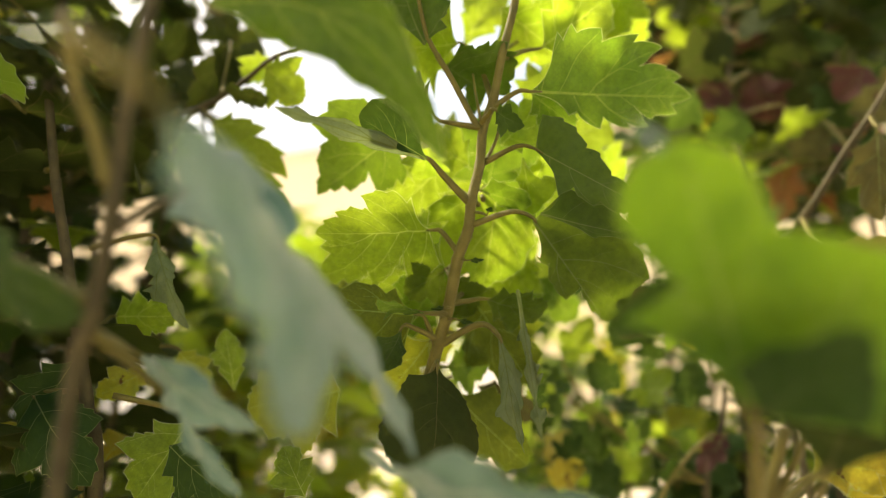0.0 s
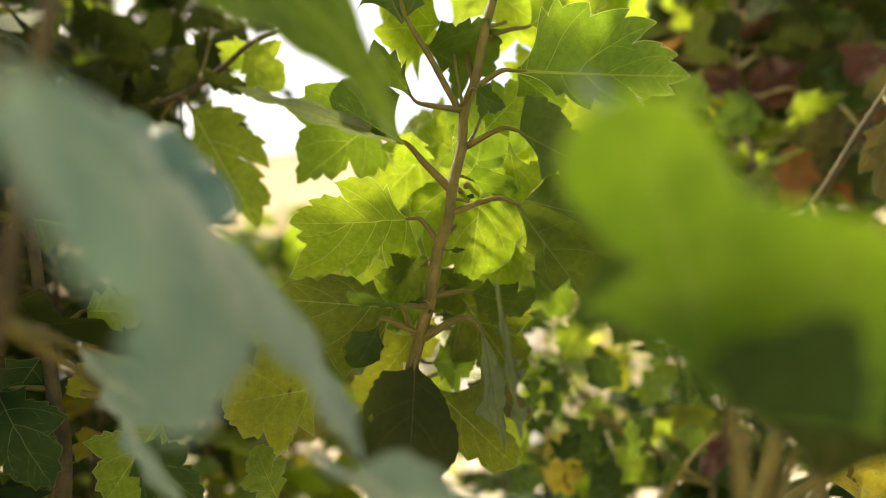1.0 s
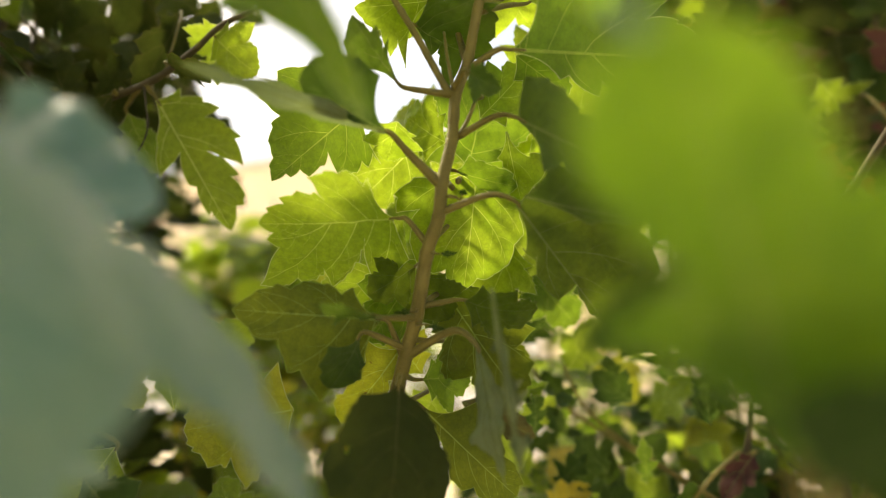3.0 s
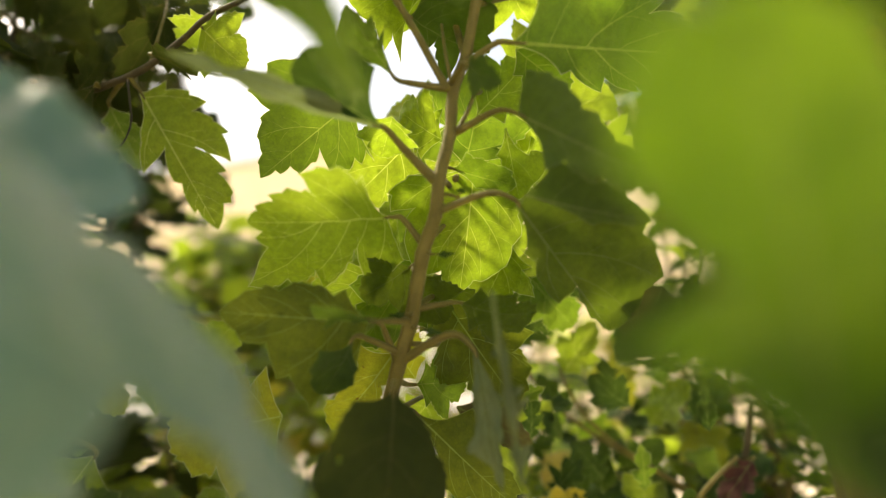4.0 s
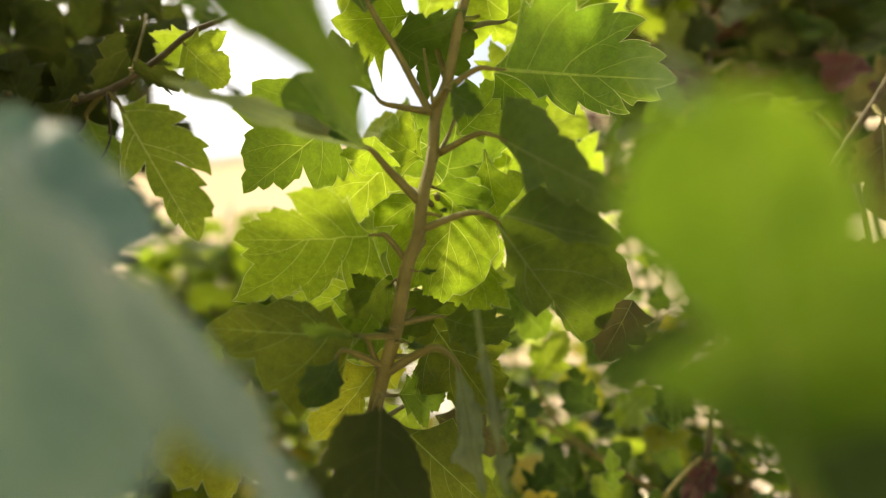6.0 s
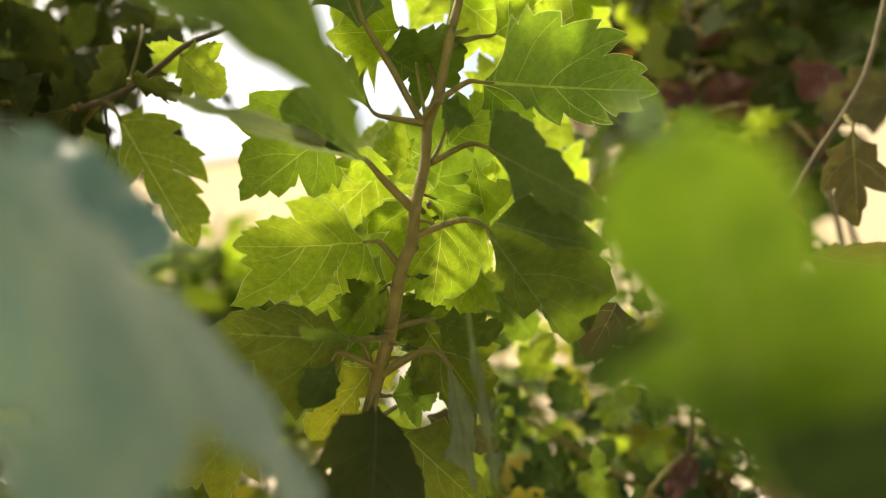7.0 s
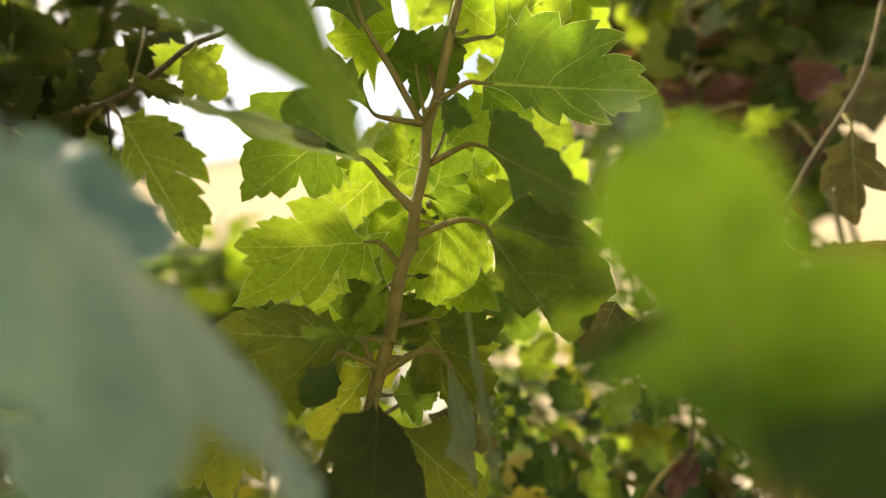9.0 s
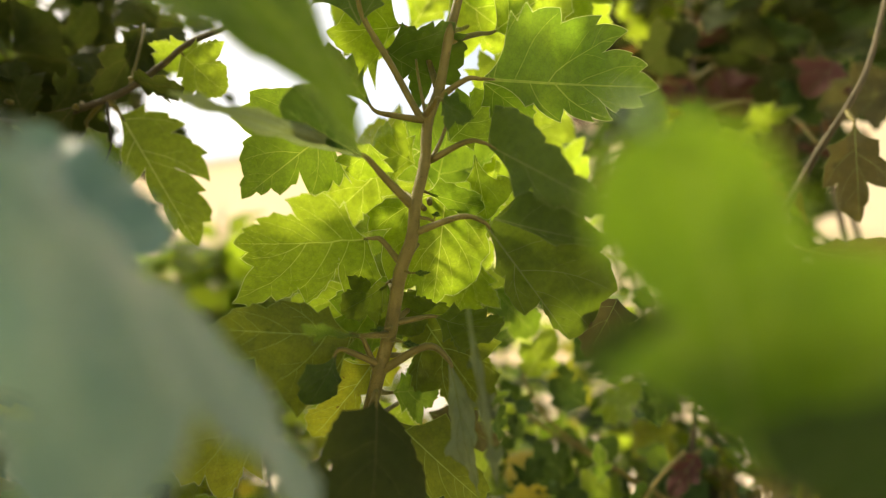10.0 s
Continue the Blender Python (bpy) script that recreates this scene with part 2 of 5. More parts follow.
                        off = 0.075 * ln * 4 * p * (1 - p) * (1.25 - 0.5 * p) + high * h
                        pts.append((x0 + dx * p + nx * off, y0 + dy * p + ny * off))
            else:  # from a tip down into its notch: short, hooked below the point, round in the notch
                for f, h in ((0.0, 0.0), (0.12, -0.03), (0.35, -0.01), (0.62, 0.03), (0.85, 0.02)) if fine else ((0.0, 0.0), (0.5, 0.02)):
                    pts.append((x0 + dx * f + nx * h * ln, y0 + dy * f + ny * h * ln))
        sides.append([(x, side * y) for x, y in pts])
    ring = sides[0] + [(1.0, 0.0)] + sides[1][::-1]
    if fine:  # soften the corners a little
        n = len(ring)
        ring = [q for k in range(n) for a, b in ((ring[k], ring[(k + 1) % n]),) for q in ((a[0] * 0.87 + b[0] * 0.13, a[1] * 0.87 + b[1] * 0.13), (a[0] * 0.13 + b[0] * 0.87, a[1] * 0.13 + b[1] * 0.87))]
    return ring, lobes


def leaf_mesh(length, width, mat, seed, form="broad", tooth=0.38, step=0.10, bend=0.06, fold=0.12, wave=0.06, cup=0.05, grid=20, veins=2, hole=None, sway=0.0, twist=0.0):
    """A lobed, toothed leaf from its base at the origin to its tip at (length, 0, 0), with paler veins in it and a pale
    downy edge that also paints rim light.
    """
    rnd = random.Random(seed)
    half = width / 2
    edge, lobes = leaf_outline(half, form, rnd, tooth, step, grid > 8)
    fine_form = isinstance(form, str)
    ph = [rnd.uniform(0, 6.3) for _ in range(4)]

    def surf(x, y):
        t = y / max(half, 1e-3)
        z = bend * 4 * x * (1 - x) + fold * math.sqrt(y * y + 0.0004) - cup * t * t * 0.5
        z += wave * (math.sin(7 * x + ph[0] + 2.2 * t) * abs(t) + 0.6 * math.sin(13 * x + ph[1] - 3 * t) * t * t)
        z += 0.022 * noise.noise((x * 8 + ph[2], y * 8, seed)) + 0.006 * noise.noise((x * 22 + ph[2], y * 22, seed))
        c, s = math.cos(twist * (x - 0.5)), math.sin(twist * (x - 0.5))
        return Vector((x * length, ((y + sway * 4 * x * (1 - x)) * c - z * s) * length, (z * c + y * s) * length))

    def bowed(p, q, bow, n):
        dx, dy = q[0] - p[0], q[1] - p[1]
        return [(p[0] + dx * k / n - dy * bow * 4 * k / n * (1 - k / n), p[1] + dy * k / n + dx * bow * 4 * k / n * (1 - k / n)) for k in range(n + 1)]

    lines = []  # veins: points, half-width at the start and at the end
    if veins:
        lines.append(([(0.97 * k / 10, 0.0) for k in range(11)], 0.0070, 0.0014))
        for lx, ly, deep in lobes:
            side = 1 if ly > 0 else -1
            main_lobe = deep > 0.10 or fine_form
            if not main_lobe and deep < 0.05:
                continue
            q = (lx * 0.97, ly * 0.93)
            p = (min(0.8, max(0.02, 0.55 * q[0] - abs(q[1]) * (0.30 if main_lobe else 0.1))), 0.0)
            main = bowed(p, q, 0.08 * side, 7)
            lines.append((main, 0.0036 if main_lobe else 0.0018, 0.0009))
            if veins > 1 and main_lobe and math.hypot(q[0] - p[0], q[1]) > 0.25:
                for f, out, size in ((3, -0.62, 0.34), (4, 0.58, 0.30), (5, -0.52, 0.22), (2, 0.62, 0.34)):
                    m, d = main[f], math.atan2(q[1] - p[1], q[0] - p[0]) + out * side
                    ln = size * math.hypot(q[0] - p[0], q[1] - p[1])
                    lines.append((bowed(m, (m[0] + ln * math.cos(d), m[1] + ln * math.sin(d)), 0.06 * side, 3), 0.0012, 0.0005))
        if veins > 1:
            for s0 in (0.70, 0.80, 0.89):
                for side in (1, -1):
                    ln = (1 - s0) * 0.8
                    lines.append((bowed((s0 - 0.05, 0.0), (s0 - 0.05 + ln * 0.8, side * ln * 0.55), 0.05 * side, 3), 0.0013, 0.0005))

    flat = [Vector(p) for p in edge]
    ring = list(range(len(flat)))
    links = []
    strips = []
    for pts, w0, w1 in lines:
        n = len(pts) - 1
        left, right = [], []
        for k, (x, y) in enumerate(pts):
            a, b = pts[max(k - 1, 0)], pts[min(k + 1, n)]
            ln = math.hypot(b[0] - a[0], b[1] - a[1])
            w = w0 + (w1 - w0) * k / n
            nx, ny = -(b[1] - a[1]) / ln * w, (b[0] - a[0]) / ln * w
            left.append((x + nx, y + ny))
            right.append((x - nx, y - ny))
        i0 = len(flat)
        flat += [Vector(p) for p in left + right]
        links += [(i0 + k, i0 + k + 1) for k in range(n)] + [(i0 + n + 1 + k, i0 + n + 2 + k) for k in range(n)]
        strips.append((np.array(pts), w0, w1))
    if hole:
        i0 = len(flat)
        flat += [Vector((hole[0] + hole[2] * math.cos(a) * 1.3, hole[1] + hole[2] * math.sin(a) * (0.8 + 0.3 * math.sin(a * 3)))) for a in (k * math.pi / 6 for k in range(12))]
        links += [(i0 + k, i0 + (k + 1) % 12) for k in range(12)]
    for i in range(grid + 1):
        for j in range(-grid, grid + 1):
            flat.append(Vector(((i + 0.5 * (j % 2) + rnd.uniform(-0.2, 0.2)) / grid, (j + rnd.uniform(-0.2, 0.2)) / grid * 0.9)))
    co, _, tris, came, *_ = geometry.delaunay_2d_cdt(flat, links, [ring], 1, 1e-6)
    at_edge = {o: i for i, olds in enumerate(came) for o in olds if o < len(edge)}
    xy = np.array([tuple(p) for p in co])
    mid = xy[np.array(tris)].mean(axis=1)
    inside = np.zeros(len(tris), bool)
    for (x0, y0), (x1, y1) in zip(edge, edge[1:] + edge[:1]):
        if y0 != y1:
            inside ^= ((y0 > mid[:, 1]) != (y1 > mid[:, 1])) & (mid[:, 0] < (x1 - x0) * (mid[:, 1] - y0) / (y1 - y0) + x0)
    on_vein = np.zeros(len(tris), bool)
    for pts, w0, w1 in strips:
        n = len(pts) - 1
        for k in range(n):
            a, d = pts[k], pts[k + 1] - pts[k]
            f = np.clip(((mid - a) @ d) / (d @ d), 0, 1)
            gap = np.hypot(*(mid - a - f[:, None] * d).T)
            on_vein |= gap < (w0 + (w1 - w0) * (k + f) / n) * 1.02
    keep = inside
    if hole:
        keep = keep & (np.hypot((mid[:, 0] - hole[0]) / 1.3, mid[:, 1] - hole[1]) > hole[2] * 0.95)
    verts = [surf(x, y) for x, y in xy]
    faces = [tuple(t) for t, k in zip(tris, keep) if k]
    which = [1 if v else 0 for v, k in zip(on_vein, keep) if k]
    down = min(0.005, 0.00022 / length) if length < 0.5 else 0.005
    n = len(edge)
    rim = []
    for k, (x, y) in enumerate(edge):
        a, b = edge[k - 1], edge[(k + 1) % n]
        ln = math.hypot(b[0] - a[0], b[1] - a[1]) or 1
        rim.append(len(verts))
        verts.append(surf(x + (b[1] - a[1]) / ln * down, y - (b[0] - a[0]) / ln * down))
    for k in range(n if veins else 0):
        j = (k + 1) % n
        if k in at_edge and j in at_edge and at_edge[k] != at_edge[j]:
            faces.append((at_edge[k], rim[k], rim[j], at_edge[j]))
            which.append(2)
    mats = [mat, VEIN_OF[mat.name], RIM if mat in (GREEN, MID, YELLOW, LIME) else VEIN_OF[mat.name]]
    return mesh_of("leaf", verts, faces, mats, which)


def leaf_pose(base, tip, face):
    b, t = Vector(base), Vector(tip)
    x = (t - b).normalized()
    z = Vector(face)
    z = (z - x * z.dot(x)).normalized()
    y = z.cross(x)
    return Matrix((x, y, z)).transposed().to_4x4(), b, (t - b).length


STEM_LINES = {}


def on_stem(plant, point, reach=0.009):
    """The place on the plant's own stem or branches that a stalk near it grows from."""
    near = [q for line in STEM_LINES.get(plant.name, ()) for q in line if (q - point).length < reach]
    return min(near, key=lambda q: (q - point).length).copy() if near else point


def leaf(plant, base, tip, face, width, mat, seed, label="", foot=None, stalk=0.0011, sag=0.0, **shape):
    """A leaf of a plant, from its base to its tip, its face turned towards the given way; foot: where its stalk leaves the stem."""
    turn, b, length = leaf_pose(base, tip, face)
    ob = new("leaf", leaf_mesh(length, width, mat, seed, **shape))
    ob.parent = plant
    ob.matrix_basis = Matrix.Translation(b) @ turn
    if label:
        tagged(ob, label)
    if foot is not None:
        f = on_stem(plant, Vector(foot))
        x = turn.to_3x3() @ Vector((1, 0, 0))
        mid = (f + b) / 2 + Vector((0, 0, sag))
        near = b - x * (f - b).length * 0.25
        inv = ob.matrix_basis.inverted()
        tube("petiole", [inv @ q for q in (f, mid * 0.6 + near * 0.4, b - x * 0.002, b + x * min(0.004, 0.25 * length))], stalk * 1.35, stalk * 0.38, STEM, ob, 8, 6)
    return ob


def plant_root(name, at, label, category="plant", group=""):
    ob = new(name)
    ob.empty_display_size = 0.05
    ob.location = at
    return tagged(ob, label, category, group)


def quad_box(bm, lo, hi):
    r = bmesh.ops.create_cube(bm, size=1)
    for v in r["verts"]:
        v.co = Vector([lo[k] + (v.co[k] + 0.5) * (hi[k] - lo[k]) for k in range(3)])


# ---- the setting: soil and a garden wall ----
def build_ground():
    verts, faces = [], []
    rings = [0.0, 0.3, 0.6, 0.9, 1.3, 1.8, 2.6, 4, 7, 15, 60, 400, 2000]
    n = 48
    verts.append((0, 0, 0))
    for r in rings[1:]:
        for k in range(n):
            x, y = r * math.cos(2 * math.pi * k / n), r * math.sin(2 * math.pi * k / n)
            verts.append((x, y, (noise.noise((x * 3, y * 3, 0)) * 0.02 - 0.01) if r < 8 else -0.01))
    for k in range(n):
        faces.append((0, 1 + k, 1 + (k + 1) % n))
    for i in range(len(rings) - 2):
        for k in range(n):
            a, b = 1 + i * n + k, 1 + i * n + (k + 1) % n
            faces.append((a, a + n, b + n, b))
    ob = new("ground", mesh_of("ground", verts, faces, [SOIL]))
    tagged(ob, "bare pale brown garden soil under the plants", "ground", kind="structure")


def build_wall():
    turn = pose(0.04, 4.16, 0, 0, 0, -19.7)
    bm = bmesh.new()
    quad_box(bm, (-7.0, 0.0, -0.1), (7.0, 0.2, 2.1))
    me = bpy.data.meshes.new("wall_north")
    bm.to_mesh(me)
    bm.free()
    me.materials.append(PLASTER)
    wall = tagged(new("wall_north", me), "cream plastered garden wall in bright daylight", "wall", kind="structure")
    wall.matrix_basis = turn
    bm = bmesh.new()
    quad_box(bm, (-7.02, -0.04, 2.102), (7.02, 0.24, 2.16))
    bmesh.ops.bevel(bm, geom=bm.edges[:], offset=0.008, segments=2, affect="EDGES")
    me = bpy.data.meshes.new("coping")
    bm.to_mesh(me)
    bm.free()
    me.materials.append(COPING)
    cop = new("coping", me)
    cop.parent = wall
    # added band on the wall, its white stands for overexposed brightness
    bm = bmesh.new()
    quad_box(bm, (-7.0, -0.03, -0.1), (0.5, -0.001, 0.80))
    me = bpy.data.meshes.new("bright_gap_band")
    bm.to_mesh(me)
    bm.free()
    me.materials.append(GAP_WHITE)
    band = tagged(new("bright_gap_band", me), "added white band, painted for the bright gaps low behind the leaves")
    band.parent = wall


build_ground()
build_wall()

# ---- the plants seen near ----
middle = plant_root('chrysanthemum_plant', (-0.0120, 0.2850, 0.0000), 'upright chrysanthemum plant with backlit lobed green leaves')
tube('stem', [(0.0000, 0.0000, -0.0200), (-0.0020, 0.0020, 0.1500), (0.0030, 0.0010, 0.3200), (0.0043, 0.0087, 0.3858), (0.0056, 0.0044, 0.4002), (0.0099, -0.0016, 0.4166), (0.0143, -0.0062, 0.4318), (0.0185, -0.0142, 0.4529), (0.0230, -0.0193, 0.4653), (0.0245, -0.0222, 0.4780), (0.0282, -0.0238, 0.4936), (0.0297, -0.0264, 0.5094), (0.0343, -0.0285, 0.5223), (0.0384, -0.0312, 0.5428), (0.0438, -0.0332, 0.5642), (0.0487, -0.0345, 0.5920), (0.0580, 0.0070, 0.6200), (0.0640, 0.0130, 0.7000), (0.0680, 0.0150, 0.7600)], 0.0034, 0.0013, STEM, middle, knots=0.12, sides=12)
tube('branch', [(0.0283, -0.0273, 0.5095), (0.0257, -0.0278, 0.5126), (0.0160, -0.0311, 0.5304), (0.0063, -0.0341, 0.5468), (0.0031, -0.0360, 0.5565), (-0.0001, -0.0391, 0.5717)], 0.0016, 0.0009, STEM, middle)
tube('branch', [(0.0296, -0.0273, 0.5090), (0.0284, -0.0283, 0.5140), (0.0266, -0.0276, 0.5251), (0.0255, -0.0257, 0.5359)], 0.0009, 0.0005, STEM, middle)
tube('branch', [(0.0300, -0.0230, 0.4939), (0.0347, -0.0222, 0.5031), (0.0379, -0.0214, 0.5123)], 0.0009, 0.0006, STEM, middle)
leaf(middle, (0.0058, -0.0162, 0.4657), (-0.0456, -0.0127, 0.4653), (-0.03, -0.65, -0.76), 1.0, GREEN, 3, foot=(0.0183, -0.0158, 0.4553), sag=0.004, stalk=0.00105, tooth=0.28, step=0.12, bend=0.03, fold=0.05, wave=0.03, cup=0.03, form=((((0.12, 0.74), (0.16, 0.59)), ((0.27, 0.87), (0.32, 0.8)), ((0.54, 0.78), (0.46, 0.39)), ((0.64, 0.57), (0.68, 0.49)), ((0.78, 0.47), (0.75, 0.36)), ((0.9, 0.29), (0.89, 0.21))), (((-0.07, 0.79), (0.06, 1.01)), ((0.24, 1.27), (0.23, 0.29)), ((0.55, 1.16), (0.58, 0.78)), ((0.81, 1.26), (0.82, 1.05)), ((1.15, 1.19), (0.89, 0.44)), ((0.98, 0.29), (0.9, 0.16)))))
leaf(middle, (-0.0086, -0.0013, 0.5187), (-0.0519, 0.0196, 0.4929), (-0.04, -0.86, -0.51), 1.00, MID, 4, tooth=0.3, step=0.13, bend=0.03, fold=0.06, wave=0.03, cup=0.03, form=((((0.08, 0.84), (0.2, 0.99)), ((0.36, 1.17), (0.4, 1.04)), ((0.59, 1.05), (0.56, 0.65)), ((0.79, 0.49), (0.84, 0.25))), (((0.18, 0.86), (0.18, 0.65)), ((0.29, 0.78), (0.29, 0.64)), ((0.53, 0.67), (0.45, 0.2)), ((0.72, 0.32), (0.73, 0.14)), ((0.84, 0.14), (0.85, 0.05)))))
# leaf seen edge-on, not withered: the grey paints its sheen
leaf(middle, (0.0048, -0.0306, 0.4939), (-0.0485, -0.0788, 0.4958), (0.00, -0.90, -0.40), 0.09, WITHER, 5, foot=(0.0234, -0.0217, 0.4764), stalk=0.0014, sag=-0.002, form='ribbon', tooth=0.1, bend=0.0, fold=0.1, wave=0.02)
leaf(middle, (0.0052, -0.0371, 0.4914), (-0.0217, -0.0516, 0.5040), (-0.04, -0.73, -0.68), 1.0, DEEP, 42, tooth=0.12, step=0.15, bend=0.02, fold=0.06, wave=0.03, form=((((0.36, 1.01), (0.5, 1.02)), ((0.8, 0.88), (0.87, 0.7)), ((0.99, 0.55), (1.0, 0.33))), (((0.33, 0.18), (0.41, 0.17)), ((0.71, 0.31), (0.78, 0.31)))))
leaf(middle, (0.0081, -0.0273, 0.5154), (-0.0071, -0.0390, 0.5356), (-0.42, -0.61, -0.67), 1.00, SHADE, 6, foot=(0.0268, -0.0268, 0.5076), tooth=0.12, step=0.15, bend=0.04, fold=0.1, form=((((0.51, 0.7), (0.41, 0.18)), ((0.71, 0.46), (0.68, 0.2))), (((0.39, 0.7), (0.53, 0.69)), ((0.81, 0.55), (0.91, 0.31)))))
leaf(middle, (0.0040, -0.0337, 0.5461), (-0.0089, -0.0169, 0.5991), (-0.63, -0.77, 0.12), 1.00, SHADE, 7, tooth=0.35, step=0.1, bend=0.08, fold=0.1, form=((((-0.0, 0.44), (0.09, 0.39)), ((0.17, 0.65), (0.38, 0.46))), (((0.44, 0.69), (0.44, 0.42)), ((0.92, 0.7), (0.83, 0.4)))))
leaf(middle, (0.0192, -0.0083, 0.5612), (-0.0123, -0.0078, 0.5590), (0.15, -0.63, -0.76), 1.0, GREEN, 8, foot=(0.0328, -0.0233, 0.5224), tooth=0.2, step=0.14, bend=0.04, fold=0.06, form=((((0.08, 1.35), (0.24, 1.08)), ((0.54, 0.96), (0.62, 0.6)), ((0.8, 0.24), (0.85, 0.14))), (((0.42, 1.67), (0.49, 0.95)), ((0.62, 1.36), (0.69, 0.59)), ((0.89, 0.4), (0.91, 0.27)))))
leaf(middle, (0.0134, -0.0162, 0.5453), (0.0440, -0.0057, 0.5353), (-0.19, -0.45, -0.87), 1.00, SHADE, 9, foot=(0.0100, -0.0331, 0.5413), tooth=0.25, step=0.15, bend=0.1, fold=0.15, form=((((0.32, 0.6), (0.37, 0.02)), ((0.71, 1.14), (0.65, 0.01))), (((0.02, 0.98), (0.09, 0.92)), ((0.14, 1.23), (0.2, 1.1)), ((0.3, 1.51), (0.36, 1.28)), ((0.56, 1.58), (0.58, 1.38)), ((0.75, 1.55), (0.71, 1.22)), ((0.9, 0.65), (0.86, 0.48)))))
leaf(middle, (0.0520, -0.0321, 0.5243), (0.1367, 0.0069, 0.5408), (0.44, -0.71, -0.55), 1.0, MID, 10, foot=(0.0325, -0.0274, 0.5180), stalk=0.00105, sag=0.004, tooth=0.2, step=0.16, bend=0.03, fold=0.06, wave=0.03, cup=0.03, form=((((0.21, 0.21), (0.25, 0.17)), ((0.42, 0.34), (0.41, 0.21)), ((0.59, 0.32), (0.57, 0.27)), ((0.71, 0.3), (0.6, 0.1)), ((0.92, 0.18), (0.86, 0.08))), (((0.07, 0.54), (0.11, 0.46)), ((0.13, 0.62), (0.17, 0.54)), ((0.3, 0.6), (0.31, 0.48)), ((0.5, 0.58), (0.48, 0.5)), ((0.68, 0.48), (0.56, 0.28)), ((0.75, 0.3), (0.74, 0.27)), ((0.87, 0.2), (0.82, 0.14)))))
leaf(middle, (0.0606, -0.0078, 0.5602), (0.0973, -0.0019, 0.5927), (0.45, -0.81, -0.37), 0.99, GREEN, 11, foot=(0.0379, -0.0306, 0.5402), bend=0.04, stalk=0.00105, sag=0.003)
leaf(middle, (0.0422, 0.0028, 0.5876), (0.0780, 0.0154, 0.5663), (-0.15, -0.72, -0.68), 1.04, GREEN, 12, bend=0.05)
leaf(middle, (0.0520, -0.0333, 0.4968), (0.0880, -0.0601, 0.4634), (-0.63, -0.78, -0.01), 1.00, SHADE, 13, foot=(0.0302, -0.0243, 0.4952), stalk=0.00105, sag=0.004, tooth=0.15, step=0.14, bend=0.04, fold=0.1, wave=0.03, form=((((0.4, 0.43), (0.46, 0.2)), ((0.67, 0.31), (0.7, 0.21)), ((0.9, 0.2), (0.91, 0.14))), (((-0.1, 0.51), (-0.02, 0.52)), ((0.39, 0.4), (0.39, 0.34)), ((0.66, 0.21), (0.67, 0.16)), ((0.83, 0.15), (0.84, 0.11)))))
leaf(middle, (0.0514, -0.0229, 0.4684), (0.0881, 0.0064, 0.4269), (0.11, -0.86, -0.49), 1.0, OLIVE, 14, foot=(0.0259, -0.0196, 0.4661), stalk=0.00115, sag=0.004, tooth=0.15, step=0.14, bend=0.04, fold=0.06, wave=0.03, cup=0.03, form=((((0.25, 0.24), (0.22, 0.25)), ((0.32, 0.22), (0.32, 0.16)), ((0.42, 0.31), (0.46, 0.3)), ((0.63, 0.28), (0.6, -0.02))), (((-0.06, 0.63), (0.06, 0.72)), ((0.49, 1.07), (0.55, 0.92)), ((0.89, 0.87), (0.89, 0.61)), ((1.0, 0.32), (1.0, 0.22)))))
# dark blade in front, standing for a shadow on the olive leaf
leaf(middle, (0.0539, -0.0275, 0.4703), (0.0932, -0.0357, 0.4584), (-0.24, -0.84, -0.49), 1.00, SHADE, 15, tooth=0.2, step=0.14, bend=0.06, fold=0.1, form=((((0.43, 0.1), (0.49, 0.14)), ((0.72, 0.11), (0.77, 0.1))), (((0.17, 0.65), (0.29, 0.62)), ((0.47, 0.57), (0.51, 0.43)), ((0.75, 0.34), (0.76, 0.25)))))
leaf(middle, (0.0381, 0.0000, 0.4928), (0.0319, 0.0214, 0.4441), (0.10, -0.95, -0.31), 1.0, GREEN, 16, wave=0.03, tooth=0.2, step=0.12, bend=0.04, fold=0.05, form=((((0.15, 0.94), (0.19, 0.99)), ((0.29, 1.21), (0.31, 1.15)), ((0.43, 1.15), (0.38, 0.79)), ((0.65, 0.91), (0.74, 0.83)), ((0.88, 0.5), (0.83, 0.32)), ((0.99, 0.21), (0.94, 0.16))), (((0.25, 0.77), (0.37, 0.71)), ((0.51, 0.8), (0.59, 0.67)), ((0.76, 0.64), (0.84, 0.45)), ((0.9, 0.3), (0.89, 0.18)))))
leaf(middle, (0.0495, -0.0078, 0.5027), (0.0556, 0.0055, 0.4785), (-0.22, -0.82, -0.52), 1.0, GREEN, 18, tooth=0.12, step=0.3, bend=0.04, fold=0.1, form=((((0.33, 0.38), (0.39, 0.26)), ((0.62, 0.24), (0.68, 0.16)), ((0.9, 0.28), (0.91, 0.18))), (((0.41, 0.5), (0.35, 0.56)), ((0.48, 1.08), (0.64, 0.85)), ((0.79, 0.52), (0.82, 0.42)))))
leaf(middle, (0.0292, -0.0070, 0.4871), (0.0536, -0.0033, 0.4816), (-0.15, -0.67, -0.73), 1.00, MID, 19, foot=(0.0248, -0.0212, 0.4829), tooth=0.15, step=0.2, bend=0.05, fold=0.08, form=((((0.43, 0.43), (0.54, 0.33)), ((0.89, 0.42), (0.91, 0.29))), (((0.13, 0.7), (0.25, 0.55)), ((0.57, 0.61), (0.61, 0.55)), ((0.88, 0.39), (0.88, 0.25)))))
leaf(middle, (0.0392, -0.0083, 0.5086), (0.0596, -0.0066, 0.5319), (0.37, -0.89, -0.25), 0.93, GREEN, 20, bend=0.05)
